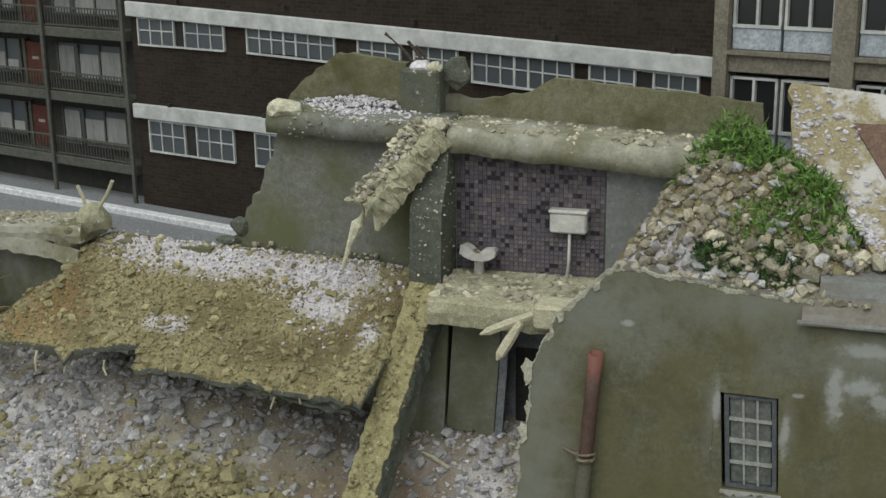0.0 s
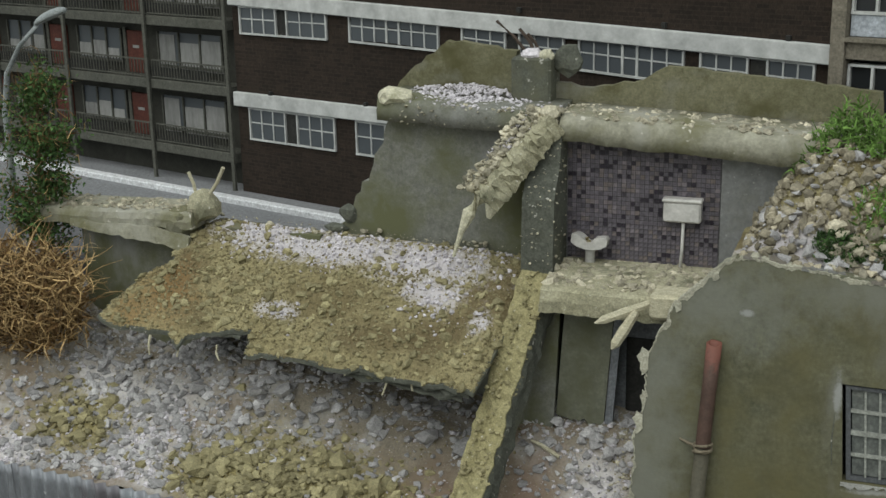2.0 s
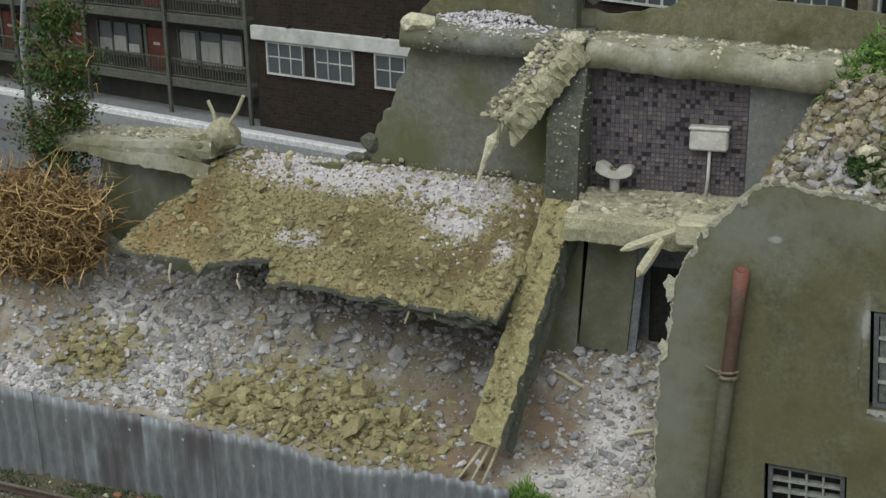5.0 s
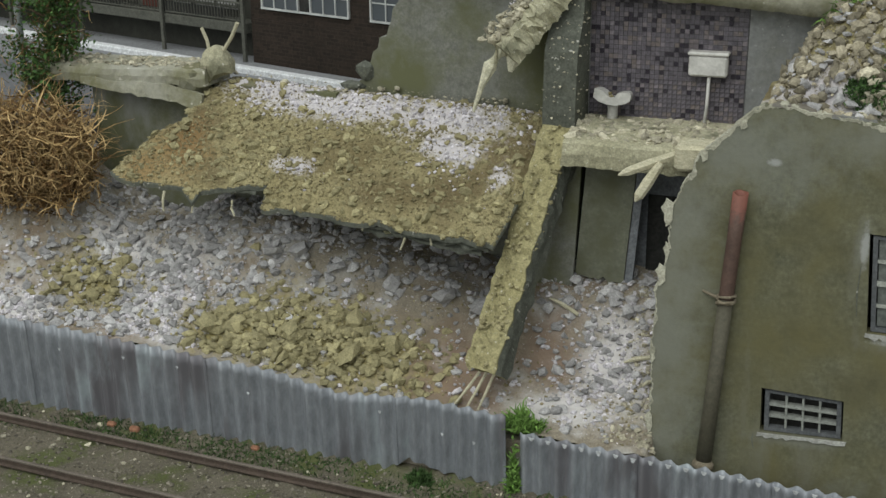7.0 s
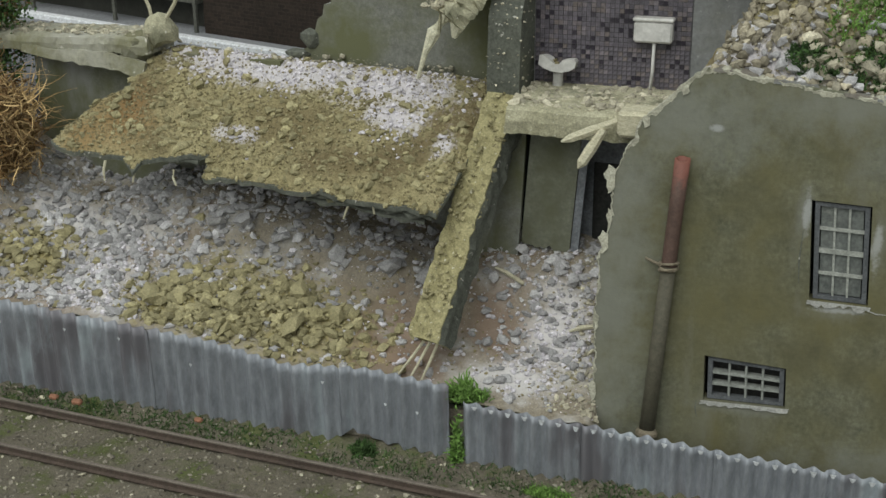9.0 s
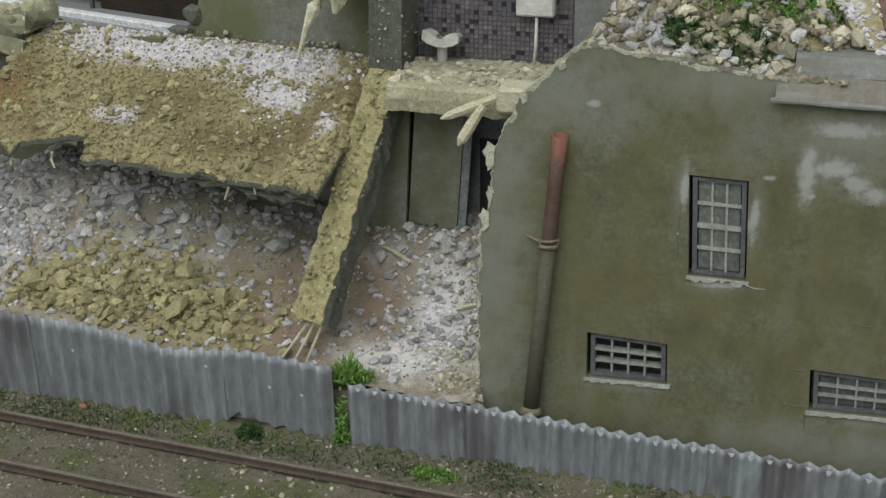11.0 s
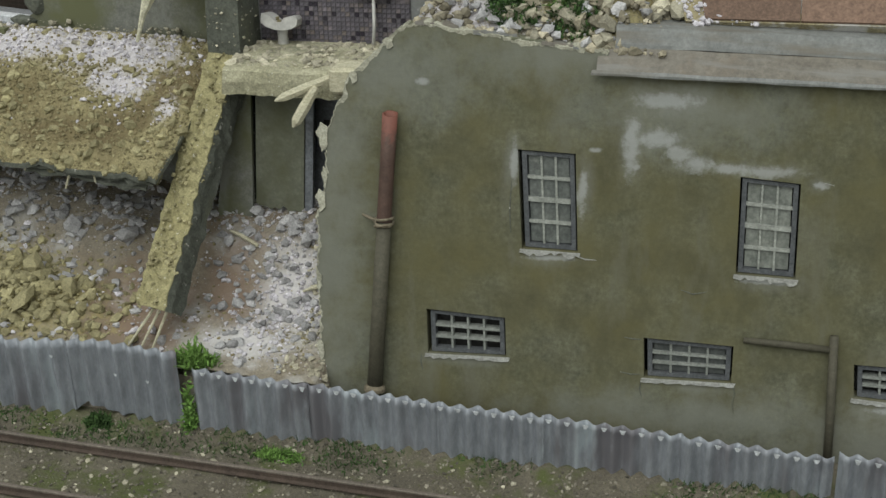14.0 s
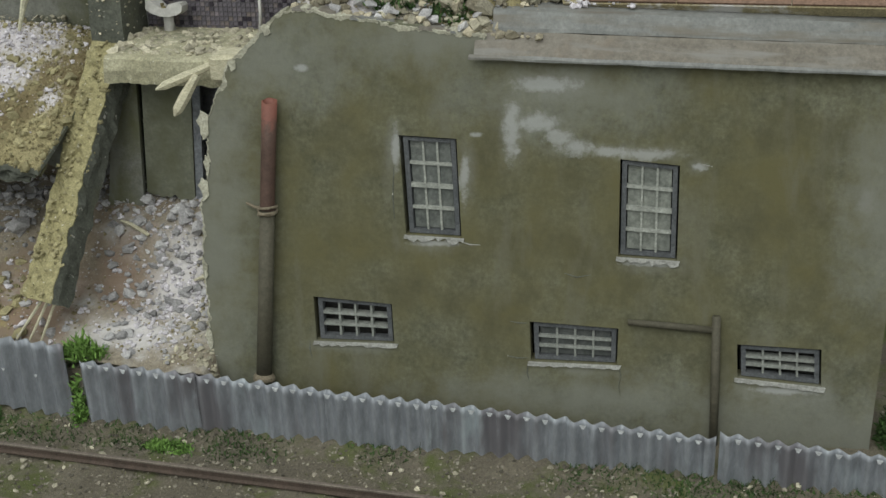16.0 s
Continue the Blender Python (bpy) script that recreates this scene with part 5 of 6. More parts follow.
cream = thing("cream_building", facade((2, 0, 5)), "cream concrete block with tall dark windows and pale panels", "building")
fbox("wall", (0.03, 0.3, 4.9), (9.0, 4.0, 13.5), VOID, cream)
for u in (0.03, 2.32, 4.75):
    fbox("pillar", (u, -0.25, 4.9), (u + (0.28 if u < 1 else 0.42), 0.299, 13.5), CREAM_WALL, cream)
for u0, u1 in ((0.315, 2.315), (2.745, 4.745)):
    for zb in (8.6, 10.72 - 0.12):
        z = zb
        fbox("spandrel", (u0, -0.15, z - 0.85), (u1, 0.29, z - 0.52), CREAM_WALL, cream)
        fbox("sill", (u0, -0.26, z - 0.515), (u1, 0.29, z - 0.44), CREAM_WALL, cream)
        um = (u0 + u1) / 2
        for a, b in ((u0 + 0.02, um - 0.03), (um + 0.03, u1 - 0.02)):
            fbox("panel", (a, -0.05, z - 0.43), (b, 0.2, z - 0.02), PANEL, cream, "pale blue panel", bevel=0.01)
            w = tagged(new("window"), "tall dark window in a white frame")
            w.parent, w["at"] = cream, cream["at"]
            t, h = 0.05, 1.05
            bm = bmesh.new()
            m = (a + b) / 2
            for p, q in ((a, a + t), (b - t, b), (m - t / 2, m + t / 2)):
                box(bm, (p, -0.06, z), (q, 0.15, z + h), facade)
            box(bm, (a, -0.08, z - 0.015), (b, 0.15, z + 0.04), facade)
            box(bm, (a, -0.06, z + h - 0.05), (b, 0.15, z + h), facade)
            part("window_frame", bm, BAND, w)
            for p, q in ((a + t, m - t / 2), (m + t / 2, b - t)):
                boxed("pane", (p, 0.05, z + 0.04), (q, 0.07, z + h - 0.05), GLASS_DARK, w, xf=facade)
                boxed("curtain", (p + 0.01, 0.10, z + 0.04), (p + (q - p) * 0.3, 0.12, z + h - 0.05), CURTAIN, w, xf=facade)

flats = thing("balcony_building", facade((-24, 0, 5)), "grey block of flats with open balconies, red doors and white curtains", "building")
# recessed wall, coloured darker for the shade under the balcony slabs
fbox("wall", (-40, 0.6, 4.9), (-16.45, 3.0, 13.5), FLAT_WALL_SHADED, flats)
for z in (5.78, 7.62, 9.42, 11.2):
    fbox("balcony_slab", (-40, -0.08, z - 0.02), (-16.55, 0.59, z + 0.25), GREY_PAINT, flats, bevel=0.015)
POSTS = [16.6, 19.88, 23.55, 27.1, 30.7, 34.3]
for s_ in POSTS:
    fbox("post", (-s_ - 0.06, -0.17, 4.95), (-s_ + 0.06, -0.085, 13.4), GREY_PAINT, flats, bevel=0.01)
for z in (6.05, 7.89, 9.69):
    for i in range(5):
        u1, u0 = -POSTS[i] - 0.1, -POSTS[i + 1] + 0.1
        a, b = (u0 - 0.3, u1 - 0.75) if i == 0 else (u0 - 0.3, u1 - 1.75)
        if i:
            door = fbox("door", (u1 - 1.45, 0.5, z), (u1 - 0.68, 0.595, z + 1.22), RED_DOOR, flats, "dark red-brown flat door")
            fbox("letter_plate", (u1 - 1.2, 0.485, z + 0.72), (u1 - 0.92, 0.499, z + 0.8), CURTAIN, door)
            fbox("door_frame", (u1 - 1.58, 0.46, z), (u1 - 1.455, 0.595, z + 1.3), GREY_PAINT, flats)
        w = tagged(new("window"), "wide window with pale curtains")
        w.parent, w["at"] = flats, flats["at"]
        boxed("glazing", (a, 0.55, z + 0.3), (b, 0.57, z + 1.25), GLASS_GREY, w, xf=facade)
        for k in range(3):
            p = a + (b - a) * (k + 0.03) / 3
            drop = (0.12 if i == 0 else 0.45) + 0.1 * ((k * 2 + i) % 3)
            boxed("curtain", (p, 0.53, z + (0.2 if i == 0 else 0.35)), (p + (b - a) / 3 * (0.95 if (k + i) % 3 else 0.75), 0.545, z + 1.3 - drop), CURTAIN, w, xf=facade)
        bm = bmesh.new()
        for k in range(4):
            p = a + (b - a) * k / 3
            box(bm, (p - 0.03, 0.49, z + 0.3), (p + 0.03, 0.54, z + 1.25), facade)
        box(bm, (a - 0.03, 0.48, z + 0.26), (b + 0.03, 0.54, z + 0.32), facade)
        part("window_frame", bm, GREY_PAINT, w)
        bm = bmesh.new()
        n = 26
        for k in range(n + 1):
            x = u0 + (u1 - u0) * k / n
            box(bm, (x - 0.010, -0.055, z), (x + 0.010, -0.031, z + 0.5), facade)
        box(bm, (u0, -0.06, z + 0.5), (u1, -0.02, z + 0.54), facade)
        box(bm, (u0, -0.06, z + 0.03), (u1, -0.025, z + 0.06), facade)
        part("railing", bm, GREY_PAINT, flats, "thin grey balcony railing")
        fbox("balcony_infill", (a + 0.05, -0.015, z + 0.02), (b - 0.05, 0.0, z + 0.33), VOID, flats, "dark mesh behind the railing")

LAMP_AT = (-16.35, 3.2, 4.96)
LAMP_ARM = [(-16.3, 3.2, 8.3), (-16.14, 3.2, 9.19), (-15.7, 3.2, 9.83), (-15.19, 3.2, 10.28)]
LAMP_HEAD = ((-15.25, 3.2, 10.3), (-14.38, 3.2, 10.63))

# ---- rubble ----
def pick(n, seed, xr, yr, dens, height, lift=0.0):
    rng = np.random.default_rng(seed)
    out = []
    while len(out) < n:
        x, y = rng.uniform(*xr), rng.uniform(*yr)
        if rng.random() < dens(x, y):
            out.append((x, y, height(x, y) + lift))
    return out


def sized(n, seed, lo, hi, power=2.5):
    r = np.random.default_rng(seed + 500).random(n)
    return lo + (hi - lo) * r ** power


def bump2(x, y, cx, cy, rx, ry):
    return math.exp(-((x - cx) / rx) ** 2 - ((y - cy) / ry) ** 2)


# soil clods and dust on the slab
on_slab = lambda x, y: 1.0 if inside(plan, x, y) else 0.0
white = lambda x, y: on_slab(x, y) * 0.9 * min(1.0, 0.85 * float(sm(1.75, 2.2, y + 0.45 * wob(x, y, 1.2, 4.0))) * float(sm(-10.6, -9.4, x)) * float(sm(-3.9, -4.6, x)) + 1.2 * bump2(x, y, -5.3, 1.45, 0.55, 0.4) + 0.35 * bump2(x, y, -4.2, 1.0, 0.25, 0.3) + 0.25 * bump2(x, y, -8.3, 0.7, 0.5, 0.3))
stones("soil_crumbs", "fine brown soil crumbs on the fallen slab", "soil", BROWN_ROCK, pick(13000, 1, (-12.2, -3.6), (-0.15, 2.75), lambda x, y: on_slab(x, y) * (0.8 - 0.78 * min(1, white(x, y))), soil_z), sized(13000, 1, 0.009, 0.042, 3.5), 1, flat=0.92)
stones("ochre_clods", "ochre soil lumps on the fallen slab", "soil", OCHRE_ROCK, pick(4200, 2, (-12.2, -3.6), (-0.15, 2.75), lambda x, y: on_slab(x, y) * (0.7 - 0.68 * min(1, white(x, y))), soil_z), sized(4200, 2, 0.009, 0.15, 11), 2, flat=0.85, sink=0.5)
stones("chalk_rubble", "white plaster rubble along the back of the slab", "rubble", WHITE_ROCK, pick(3000, 3, (-11, -3.7), (0.2, 2.75), white, soil_z), sized(3000, 3, 0.006, 0.075, 5), 3, sink=0.25)
stones("edge_crumbs", "mortar crumbs along the foot of the ruined wall", "rubble", CREAM_ROCK, pick(700, 4, (-11, -3.2), (2.3, 2.85), lambda x, y: 0.8, lambda x, y: slab_z(x, y) + 0.05), sized(700, 4, 0.012, 0.11, 7), 4)

# lot rubble
greyd = lambda x, y: min(1, 0.10 + 0.8 * bump2(x, y, -11.4, 0.5, 1.3, 0.7) + 1.0 * bump2(x, y, -10.8, 1.3, 3.2, 1.6) + 0.8 * bump2(x, y, -12.0, -0.6, 2.4, 0.6) + 0.8 * bump2(x, y, -2.3, 1.5, 1.1, 1.3) + 0.5 * bump2(x, y, -6, 2.0, 2.5, 0.8))
whited = lambda x, y: min(1, 0.05 + 1.0 * bump2(x, y, -11.0, -0.3, 1.1, 0.8) + 0.8 * bump2(x, y, -1.9, 0.6, 0.8, 0.9) + 0.8 * bump2(x, y, -14.3, -0.6, 0.7, 0.5))
ochred = lambda x, y: min(1, 1.1 * bump2(x, y, -7.2, -0.2, 1.7, 0.75) + 0.9 * bump2(x, y, -9.3, -0.5, 1.1, 0.5) + 0.9 * bump2(x, y, -12.8, 0.2, 0.9, 0.5))
stones("grey_rubble", "grey broken concrete and stone heaped in the lot", "rubble", GREY_ROCK, pick(9000, 5, (-18, -1.0), (-1.0, 3.2), lambda x, y: greyd(x, y) * (1 - 0.85 * ochred(x, y)), lot_z), sized(9000, 5, 0.015, 0.18, 6), 5)
stones("white_rubble", "white plaster lumps scattered in the lot", "rubble", WHITE_ROCK, pick(6000, 6, (-18, -0.4), (-1.0, 3.0), lambda x, y: whited(x, y) * (1 - 0.85 * ochred(x, y)), lot_z), sized(6000, 6, 0.008, 0.09, 5), 6)
stones("ochre_rubble", "ochre clay lumps heaped by the tin fence", "rubble", OCHRE_ROCK, pick(5200, 7, (-16, -4.8), (-1.0, 2.0), ochred, lambda x, y: lot_z(x, y) + 0.09 * ochred(x, y)), sized(5200, 7, 0.012, 0.19, 9), 7, flat=0.85, sink=0.6)
stones("lot_crumbs", "fine dusty crumbs over the lot", "rubble", BROWN_ROCK, pick(5000, 8, (-18, -0.6), (-1.0, 3.0), lambda x, y: 0.25 + 0.75 * ochred(x, y), lot_z), sized(5000, 8, 0.01, 0.05, 3), 8)
stones("wall_foot_rubble", "pale rubble strip at the foot of the house wall", "rubble", CREAM_ROCK, pick(700, 9, (-2.0, -0.6), (-1.0, 1.8), lambda x, y: float(sm(-1.95, -1.4, x)), lot_z), sized(700, 9, 0.02, 0.09, 3), 9)

# ledges
stones("ledge_dust", "white plaster crumbs on the broken upper floor edge", "rubble", WHITE_ROCK, pick(2600, 10, (-6.6, -3.3), (2.55, 3.95), lambda x, y: 0.16 + bump2(x, y, -5.3, 3.4, 0.9, 0.5), lambda x, y: 9.04 - 0.04 * (x + 6.8) + 0.22 * bump2(x, y, -5.3, 3.8, 1.1, 0.6)), sized(2600, 10, 0.006, 0.07, 5), 10)
stones("ledge_mortar", "cream mortar crumbs on the broken upper floor edge", "rubble", CREAM_ROCK, pick(700, 110, (-6.7, -3.3), (2.5, 3.9), lambda x, y: 0.6, lambda x, y: 9.02 - 0.04 * (x + 6.8)), sized(700, 110, 0.008, 0.09, 5), 110)
stones("ledge_crumbs", "cream mortar crumbs on the ledge above the mosaic", "rubble", CREAM_ROCK, pick(2200, 11, (-3.3, 2.3), (2.6, 3.9), lambda x, y: 0.5 + 0.5 * float(sm(3.1, 3.6, y)), lambda x, y: 8.87 - 0.045 * (x + 3.1)), sized(2200, 11, 0.008, 0.12, 7), 11)
stones("floor_crumbs", "cream rubble on the bathroom floor", "rubble", CREAM_ROCK, pick(700, 12, (-3.1, -0.2), (1.1, 2.85), lambda x, y: 0.7, lambda x, y: 6.02), sized(700, 12, 0.015, 0.14, 4), 12)
stones("left_crumbs", "pale mortar crumbs along the broken floor edge", "rubble", CREAM_ROCK, pick(700, 13, (-15, -10.8), (2.1, 3.0), lambda x, y: 0.6, lambda x, y: 6.53 + 0.02 * (x + 15)), sized(700, 13, 0.015, 0.10, 4), 13)
bc = lambda t: Vector((-3.32, 1.85, 5.95)).lerp(Vector((-4.02, -0.62, 2.02)), t)
rng = np.random.default_rng(77)
sp = []
for _ in range(420):
    p = bc(rng.random()) + Vector((rng.uniform(-0.3, 0.3), 0, 0)) + Vector((0, -0.845, 0.53)) * 0.27
    sp.append(tuple(p))
stones("beam_crumbs", "ochre crumbs stuck on the fallen beam", "soil", OCHRE_ROCK, sp, sized(420, 14, 0.02, 0.08, 3), 14)
bc2 = lambda t: Vector((-3.42, 2.72, 8.85)).lerp(Vector((-4.55, 1.9, 7.35)), t)
sp = [tuple(bc2(rng.random()) + Vector((rng.uniform(-0.42, 0.42), -0.08, 0.2))) for _ in range(800)]
stones("cap_crumbs", "mortar crumbs on the sloping wall head", "rubble", CREAM_ROCK, sp, sized(800, 15, 0.015, 0.13, 4), 15)

for nm, (x, y, z), (rx, ry, rz), mt, lb in (("mortar_lump", (-6.55, 2.75, 9.1), (0.4, 0.35, 0.2), BROKEN, "smooth cream mortar lump at the ledge end"), ("mortar_lump", (-4.05, 3.75, 9.86), (0.22, 0.2, 0.14), WHITE_ROCK, "chalky mortar lump on the pillar stump"), ("mortar_lump", (-3.75, 3.72, 9.85), (0.16, 0.16, 0.13), BROKEN, "chalky mortar lump on the pillar stump"), ("broken_tile", (-3.35, 3.9, 9.75), (0.3, 0.1, 0.32), DARK_CONCRETE, "dark broken tile leaning behind the pillar"), ("mortar_lump", (-3.35, 2.55, 8.95), (0.2, 0.18, 0.14), CREAM_ROCK, "cream mortar lump at the wall corner"), ("broken_concrete", (-7.72, 2.9, 6.6), (0.2, 0.14, 0.2), DARK_CONCRETE, "dark jagged concrete lump at the wall end"), ("broken_concrete", (-8.0, 2.85, 6.28), (0.26, 0.16, 0.12), DARK_CONCRETE, "dark jagged concrete lump at the wall end"), ("broken_concrete", (-10.2, 2.6, 6.15), (0.4, 0.2, 0.15), GREEN_CONCRETE, "mossy broken lump on the wall stump"), ("broken_concrete", (-11.3, 2.2, 6.35), (0.42, 0.25, 0.34), GREEN_CONCRETE, "mossy broken lump below the reinforcing bars")):
    bm = bmesh.new()
    bmesh.ops.create_icosphere(bm, subdivisions=2, radius=1)
    for q in bm.verts:
        k = 1 + 0.35 * wob(q.co.x * 2 + x, q.co.y * 2, 1.0, q.co.z * 2)
        q.co = Vector((x + q.co.x * rx * k, y + q.co.y * ry * k, z + q.co.z * rz * k))
    tagged(part(nm, bm, mt, at=(x, y, z)), lb, "rubble")

sp = [tuple(bc2(rng.random() * 0.6) + Vector((rng.uniform(-0.35, 0.35), -0.05, 0.22))) for _ in range(260)]
stones("cap_chalk", "white chalk crumbs on the sloping wall head", "rubble", WHITE_ROCK, sp, sized(260, 19, 0.012, 0.07, 3), 19)
sp = [(rng.uniform(-3.72, -3.1), 1.835, rng.uniform(5.9, 8.4)) for _ in range(70)] + [(rng.uniform(-6.6, -3.4), 2.47, rng.uniform(8.6, 9.0)) for _ in range(60)] + [(-3.09, rng.uniform(1.9, 2.8), rng.uniform(6.1, 8.4)) for _ in range(30)]
stones("stuck_crumbs", "pale mortar specks stuck on the ruin walls", "rubble", CREAM_ROCK, sp, sized(160, 23, 0.012, 0.05, 2), 23)
lamp = thing("street_lamp", LAMP_AT, "grey street lamp with a flat cobra head on a curved arm", "street lamp")
bm = bmesh.new()
tube(bm, [LAMP_AT] + LAMP_ARM, [0.09, 0.075, 0.06, 0.055, 0.05], 8)
part("post", bm, LAMP_WHITE, lamp, smooth=True)
bm = bmesh.new()
bmesh.ops.create_icosphere(bm, subdivisions=3, radius=1)
h0, h1 = Vector(LAMP_HEAD[0]), Vector(LAMP_HEAD[1])
for q in bm.verts:
    c = h0.lerp(h1, 0.5 + q.co.x * 0.5)
    q.co = c + Vector((0, q.co.y * 0.17, max(q.co.z, -0.25) * 0.15))
part("head", bm, LAMP_WHITE, lamp, "flat pale lamp head", smooth=True)

# heap on the standing house
def heap_z(x, y):
    top = float(np.interp(x, [0.4, 0.7, 3.7], [6.95, 6.97, 6.6]))
    return top + 0.35 * float(sm(0.65, 1.2, y)) * float(sm(0.3, 1.2, x)) * float(sm(4.8, 4.0, x)) + 1.45 * float(sm(0.3, 1.9, x)) * float(sm(0.6, 2.5, y)) * float(sm(5.4, 3.2, x))


sheet("heap_core", np.arange(0.3, 5.5, 0.1), np.arange(0.64, 3.2, 0.1), lambda x, y: (heap_z(x, y) - 0.07 + 0.08 * wob(x, y, 2.0)) if y > 0.7 else 6.2, SOIL, "earth core of the rubble heap on the house", "rubble", kind="stuff")
stones("heap_rubble", "heap of cream and grey rubble spilling over the house top", "rubble", HEAP_ROCK, pick(3200, 16, (0.5, 4.6), (0.62, 3.1), lambda x, y: 1, heap_z), sized(3200, 16, 0.014, 0.17, 8), 16, flat=0.92)
stones("heap_rubble_grey", "grey stones in the rubble heap", "rubble", GREY_ROCK, pick(300, 17, (0.5, 4.4), (0.72, 3.0), lambda x, y: 1, heap_z), sized(300, 17, 0.04, 0.2, 3), 17)
stones("roof_edge_rubble", "big pale lumps on the roof edge", "rubble", CREAM_ROCK, pick(90, 18, (1.9, 3.62), (0.72, 1.2), lambda x, y: 1, heap_z), sized(90, 18, 0.04, 0.24, 3), 18)
stones("parapet_boulders", "large cream boulders behind the parapet", "rubble", CREAM_ROCK, pick(40, 19, (3.2, 4.7), (1.3, 1.75), lambda x, y: 1, lambda x, y: 7.0 + 0.5 * (y - 1.3)), sized(40, 29, 0.07, 0.3, 2), 29)
rng = np.random.default_rng(91)
sp = []
for _ in range(700):
    w = rng.uniform(7.1, 9.8)
    e = float(np.interp(w, [6.8, 7.49, 7.78, 8.2, 8.46, 8.65, 9.1, 9.9], [5.25, 4.48, 4.2, 3.99, 3.6, 3.17, 3.08, 3.0]))
    sp.append(on_roof(e + 0.05 + 1.1 * rng.random() ** 1.8, w, 0.0))
stones("roof_crumbs", "white plaster flakes along the torn roof edge", "rubble", WHITE_ROCK, sp, sized(700, 92, 0.012, 0.09, 3), 92)

# ballast and trackside
stones("ballast_stones", "loose cinder and ballast stones between the rails", "ballast", BALLAST_STONE, pick(24000, 20, (-20, 12), (-6.0, -1.3), lambda x, y: 0.8, ground_z), sized(24000, 20, 0.010, 0.055, 4), 20)
stones("trackside_stones", "pale stones beside the track", "ballast", CREAM_ROCK, pick(3000, 21, (-20, 12), (-6.0, -1.35), lambda x, y: 0.8, ground_z), sized(3000, 21, 0.008, 0.08, 6), 21)
for x, y, s in ((-11.05, -1.45, 0.11), (-11.6, -1.42, 0.10), (-8.4, -1.4, 0.09)):
    b = thing("fallen_brick", (x, y, ground_z(x, y)), "broken orange-red brick lying by the fence", "brick", "fallen bricks")
    boxed("brick_body", (x - s, y - s * 0.6, ground_z(x, y) - 0.03), (x + s, y + s * 0.6, ground_z(x, y) + s * 0.8), BRICK_RED, b, bevel=0.035)

# ---- plants ----
def blades(name, label, category, mat, roots, length, width, seed, spread=0.6, kind="", curl=0.4, seg=3, droop=0.0, parent=None):
    """Thin bent ribbons from the given roots."""
    rng = np.random.default_rng(seed)
    v, f = [], []
    for r in roots:
        d = Vector((rng.normal() * spread, rng.normal() * spread, 1)).normalized()
        s = d.cross(Vector((rng.normal(), rng.normal(), 0.2))).normalized()
        L = length * rng.uniform(0.5, 1.2)
        p = Vector(r)
        base = len(v)
        for k in range(seg + 1):
            w = width * (1 - 0.8 * k / seg)
            v += [tuple(p - s * w), tuple(p + s * w)]
            d = (d + Vector((rng.normal(), rng.normal(), rng.normal() - droop)) * curl).normalized()
            p = p + d * (L / seg)
        for k in range(seg):
            a = base + 2 * k
            f.append((a, a + 1, a + 3, a + 2))
    ob = link_mesh(name, v, f, mat, parent)
    return tagged(ob, label, category, kind=kind)


def leaf_cloud(spots, size, seed):
    rng = np.random.default_rng(seed)
    v, f = [], []
    for p in spots:
        q, _ = np.linalg.qr(rng.normal(size=(3, 3)))
        s = size * rng.uniform(0.6, 1.3)
        quad = np.array([(-0.5, 0, 0), (0, -0.35, 0.08), (0.55, 0, 0), (0, 0.35, 0.08)]) * s
        base = len(v)
        v += [tuple(np.asarray(p) + q @ c) for c in quad]
        f.append((base, base + 1, base + 2, base + 3))
    return v, f


rng = np.random.default_rng(5)
bush = thing("dry_bush", (-14.6, 0.9, 3.4), "dense tangled bush of dry orange-brown straw", "bush")


def bush_roots(n, shell):
    out = []
    for _ in range(n):
        t, r, h = rng.uniform(0, 6.28), rng.random() ** shell, rng.random()
        out.append((-14.7 + 1.6 * r * math.cos(t), 0.9 + 0.8 * r * math.sin(t), 4.75 + 1.25 * (2 * h - 1) * math.sqrt(max(0.1, 1 - 0.8 * r * r))))
    return out


# the dark core strands paint the shade inside the bush
for nm, mat, n, L, wd, cu, sd in (("straw_shade_core", STRAW_DARK, 1300, 0.7, 0.03, 0.6, 6), ("straw_tangle", STRAW, 1500, 1.0, 0.017, 0.55, 7), ("loose_straw", STRAW, 220, 1.3, 0.02, 0.3, 9)):
    blades(nm, "", "", mat, bush_roots(n, 0.5 if nm == "straw_shade_core" else 0.35), L, wd, sd, 1.0, curl=cu, seg=5, droop=0.25, parent=bush, kind="stuff")

tree = thing("young_tree", (-14.9, 2.2, 4.9), "slender young tree with small green leaves", "tree")
bm = bmesh.new()
tube(bm, [(-14.9, 2.2, 4.6), (-14.85, 2.2, 6.4), (-14.7, 2.2, 8.0), (-14.55, 2.2, 9.5)], [0.09, 0.07, 0.05, 0.02], 7)
part("trunk", bm, BARK, tree)
spots = []
for k in range(46):
    z = rng.uniform(5.4, 9.1)
    t = rng.uniform(0, 6.28)
    L = rng.uniform(0.4, 1.15) * (1.0 if z < 8.3 else 0.6)
    a = Vector((-14.85 + (z - 5) * 0.06, 2.2, z))
    b = a + Vector((L * math.cos(t), L * 0.6 * math.sin(t), rng.uniform(0.05, 0.5)))
    bm = bmesh.new()
    tube(bm, [a, a.lerp(b, 0.5) + Vector((0, 0, 0.06)), b], [0.03, 0.02, 0.008], 5)
    part("limb", bm, BARK, tree)
    for _ in range(130):
        c = a.lerp(b, rng.uniform(0.25, 1.1))
        spots.append((c.x + rng.normal() * 0.16, c.y + rng.normal() * 0.16, c.z + rng.normal() * 0.16))
v, f = leaf_cloud(spots, 0.095, 8)
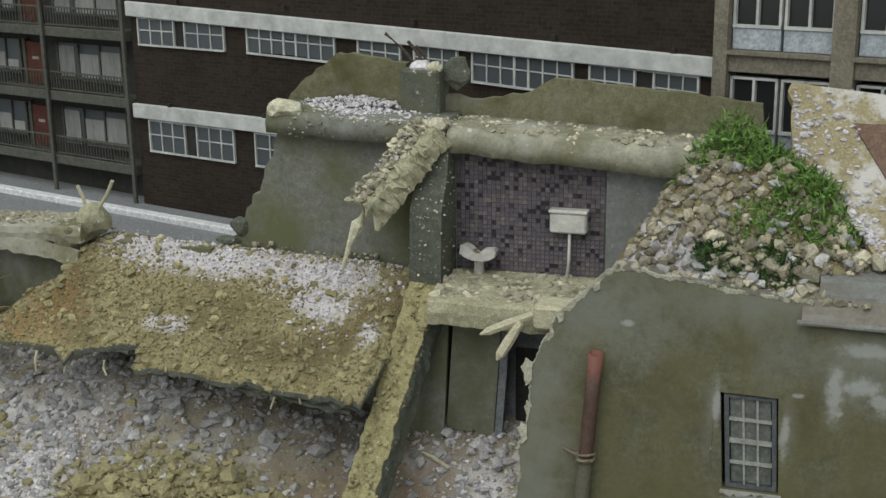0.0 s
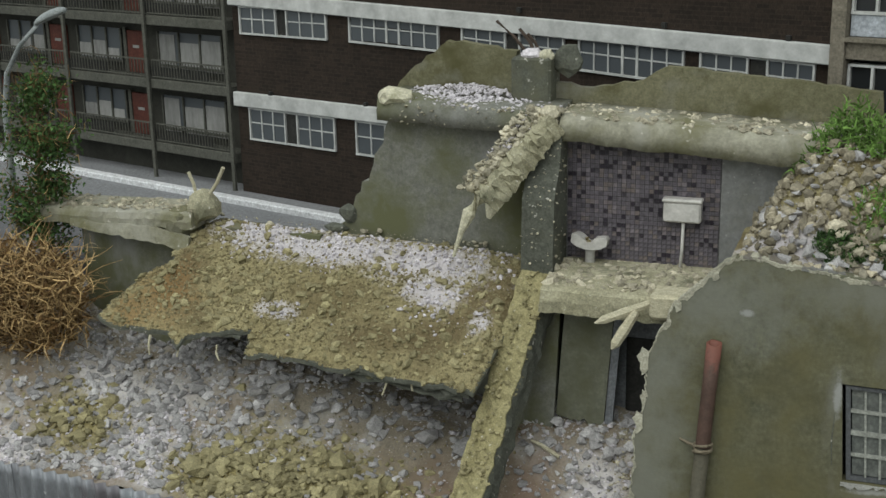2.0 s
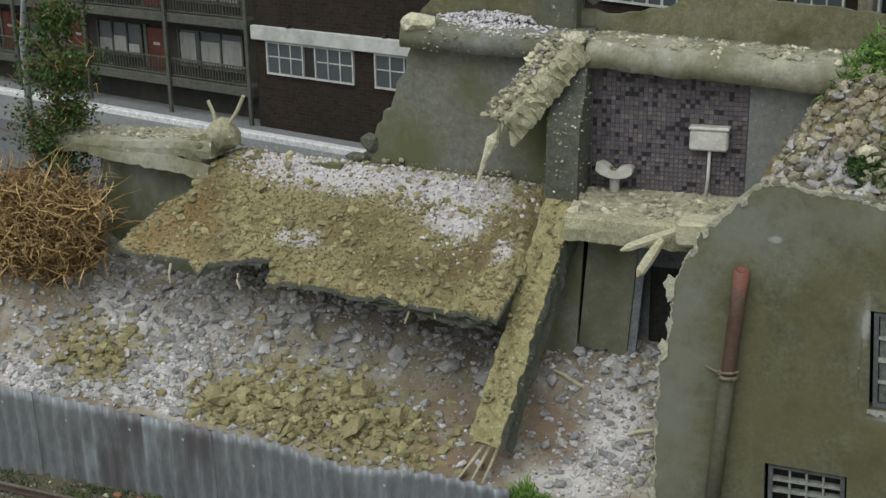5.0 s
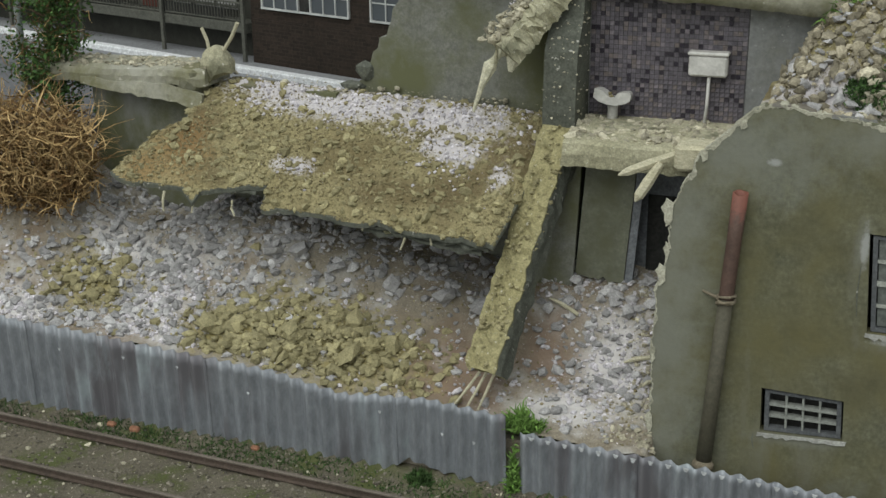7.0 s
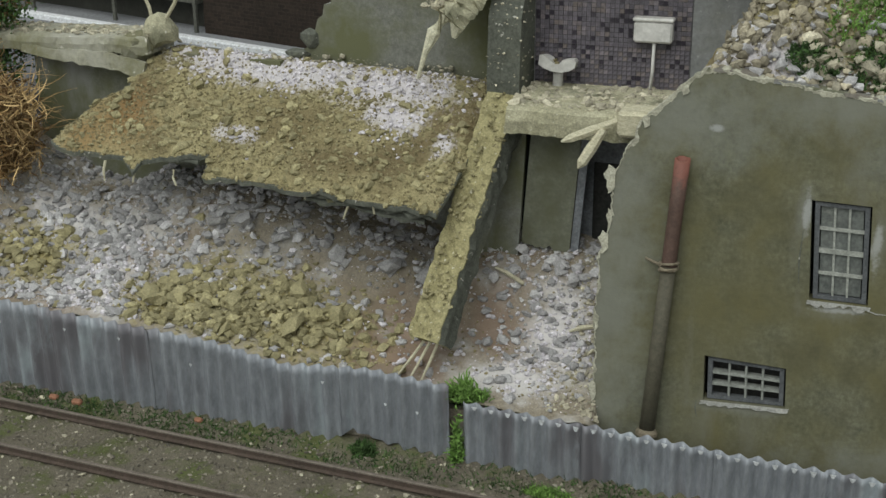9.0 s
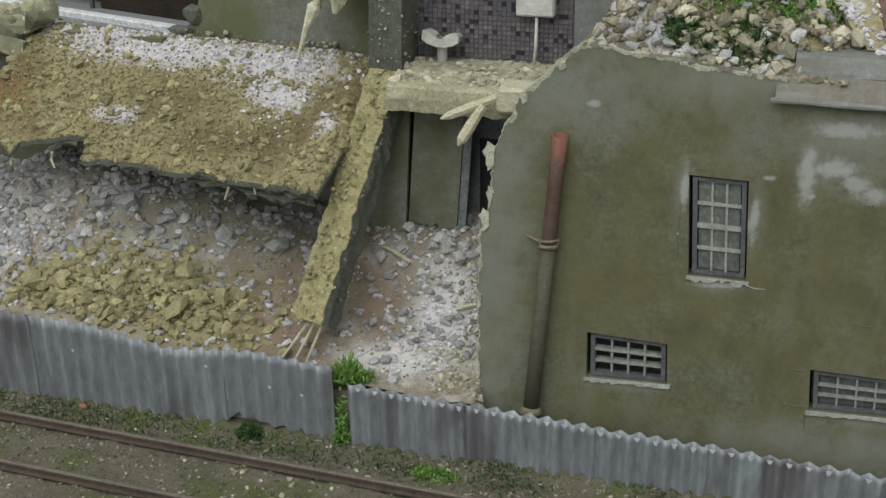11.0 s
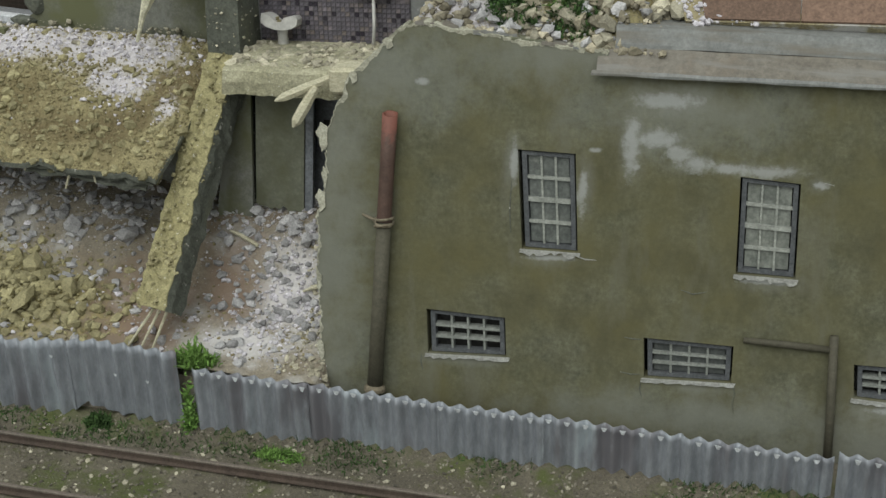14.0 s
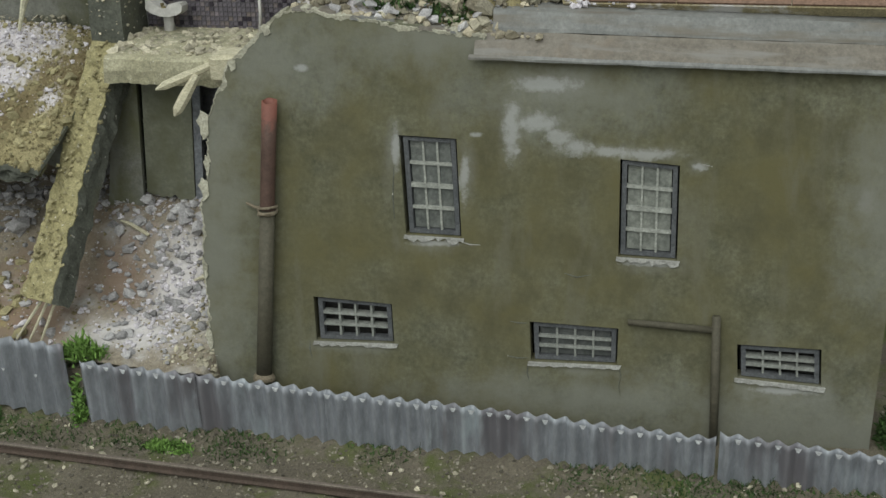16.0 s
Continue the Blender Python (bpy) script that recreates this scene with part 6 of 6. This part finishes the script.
link_mesh("crown", v, f, LEAF, tree, "loose crown of small green leaves")
blades("twig_tangle", "thin dry brown twigs in the crown", "", STRAW_DARK, spots[::9], 0.5, 0.012, 61, 0.9, curl=0.5, seg=4, parent=tree, kind="stuff")
blades("dead_shoot_tangle", "straw-brown dead shoots", "", STRAW, spots[4::29], 0.4, 0.012, 62, 0.9, curl=0.5, seg=4, parent=tree, kind="stuff")


def weeds(name, label, mat, cx, cy, cz, rx, ry, rz, n, L, w, seed, hfun=None, **kw):
    r2 = np.random.default_rng(seed)
    rts = []
    for _ in range(n):
        t, r = r2.uniform(0, 6.28), r2.random() ** 0.6
        x, y = cx + rx * r * math.cos(t), cy + ry * r * math.sin(t)
        rts.append((x, y, (hfun(x, y) if hfun else cz) + rz * r2.random() * (1 - r)))
    return blades(name, label, "plant", mat, rts, L, w, seed, **kw)


weeds("creeper", "bright green creeping weed over the rubble heap", WEED, 2.2, 2.6, 8.3, 1.1, 0.4, 0.9, 900, 0.30, 0.025, 21, hfun=heap_z, curl=0.6, spread=0.9)
weeds("creeper", "bright green creeping weed hanging below the broken plaster", WEED, 3.6, 1.9, 7.9, 0.75, 0.6, 0.5, 800, 0.28, 0.025, 22, hfun=heap_z, curl=0.6, spread=0.9)
weeds("creeper", "green weed tuft among the stones", WEED, 2.7, 1.4, 7.6, 0.5, 0.4, 0.2, 260, 0.22, 0.022, 23, hfun=heap_z, curl=0.6, spread=0.9)
weeds("moss_clump", "dark green moss clump at the wall top", MOSS, 2.05, 0.95, 7.1, 0.42, 0.18, 0.25, 420, 0.16, 0.03, 24, hfun=heap_z, curl=0.8, spread=0.9)
weeds("moss_clump", "dark green moss clump at the wall top", MOSS, 3.05, 1.0, 7.1, 0.38, 0.25, 0.3, 420, 0.16, 0.03, 25, hfun=heap_z, curl=0.8, spread=0.9)
weeds("fence_weed", "bright weed growing through the fence gap", WEED, -3.2, -1.05, 1.2, 0.42, 0.15, 0.4, 380, 0.28, 0.035, 26, curl=0.5, spread=0.5)
weeds("gap_weed", "green weed at the foot of the fence gap", WEED, -3.28, -1.3, 0.1, 0.07, 0.08, 1.1, 420, 0.2, 0.03, 27, curl=0.5)
weeds("foot_weed", "yellow-green grass tuft at the fence foot", WEED, -1.5, -1.75, 0.05, 0.45, 0.16, 0.12, 420, 0.14, 0.018, 28, hfun=ground_z, curl=0.6, spread=0.8)
weeds("foot_moss", "dark green shrub under the torn fence", MOSS, -5.0, -1.45, 0.1, 0.22, 0.15, 0.2, 320, 0.16, 0.03, 29, hfun=ground_z, curl=0.7, spread=0.8)
rts = pick(6500, 30, (-20, 13), (-2.15, -1.3), lambda x, y: max(0, 0.3 + wob(x, y, 0.8, 9.0)) * float(sm(-2.15, -1.5, y)), ground_z)
tagged(blades("verge_grass", "sparse green and brown grass along the fence foot", "grass", MOSS, rts, 0.12, 0.014, 31, 0.7, curl=0.5), kind="stuff")
rts = pick(5000, 32, (-20, 13), (-5.5, -1.5), lambda x, y: max(0, 0.1 + wob(x, y, 0.7, 19.0)), ground_z)
tagged(blades("track_grass", "thin dry grass between the rails", "grass", STRAW_GREEN, rts, 0.07, 0.009, 33, 0.8, curl=0.5), kind="stuff")
weeds("corner_ivy", "dark green ivy at the house corner", MOSS, 10.45, 0.2, 0.1, 0.3, 0.4, 2.2, 900, 0.2, 0.04, 34, curl=0.7, spread=0.9)

# ---- mosaic tiles, last ----
ts = 0.0875
cols, rows = 33, 27
bm = bmesh.new()
box(bm, (-ts * 0.46, -0.012, -ts * 0.46), (ts * 0.46, 0, ts * 0.46), bevel=0.006)
shared = None
rest = bmesh.new()
count = 0
for j in range(rows):
    for i in range(cols):
        x, z = -3.04 + i * ts, 6.06 + j * ts
        if j < 12 and count < 300:
            if shared is None:
                shared = part("mosaic_tile", bm, TILE, mosaic)
                shared.location = Vector((x, 2.904, z)) * K
            else:
                o = new("mosaic_tile", shared.data)
                o.parent = mosaic
                o.location = Vector((x, 2.904, z)) * K
            count += 1
        else:
            box(rest, (x - ts * 0.46, 2.892, z - ts * 0.46), (x + ts * 0.46, 2.904, z + ts * 0.46))
tagged(part("mosaic_tiles_upper", rest, TILE, mosaic), kind="stuff")
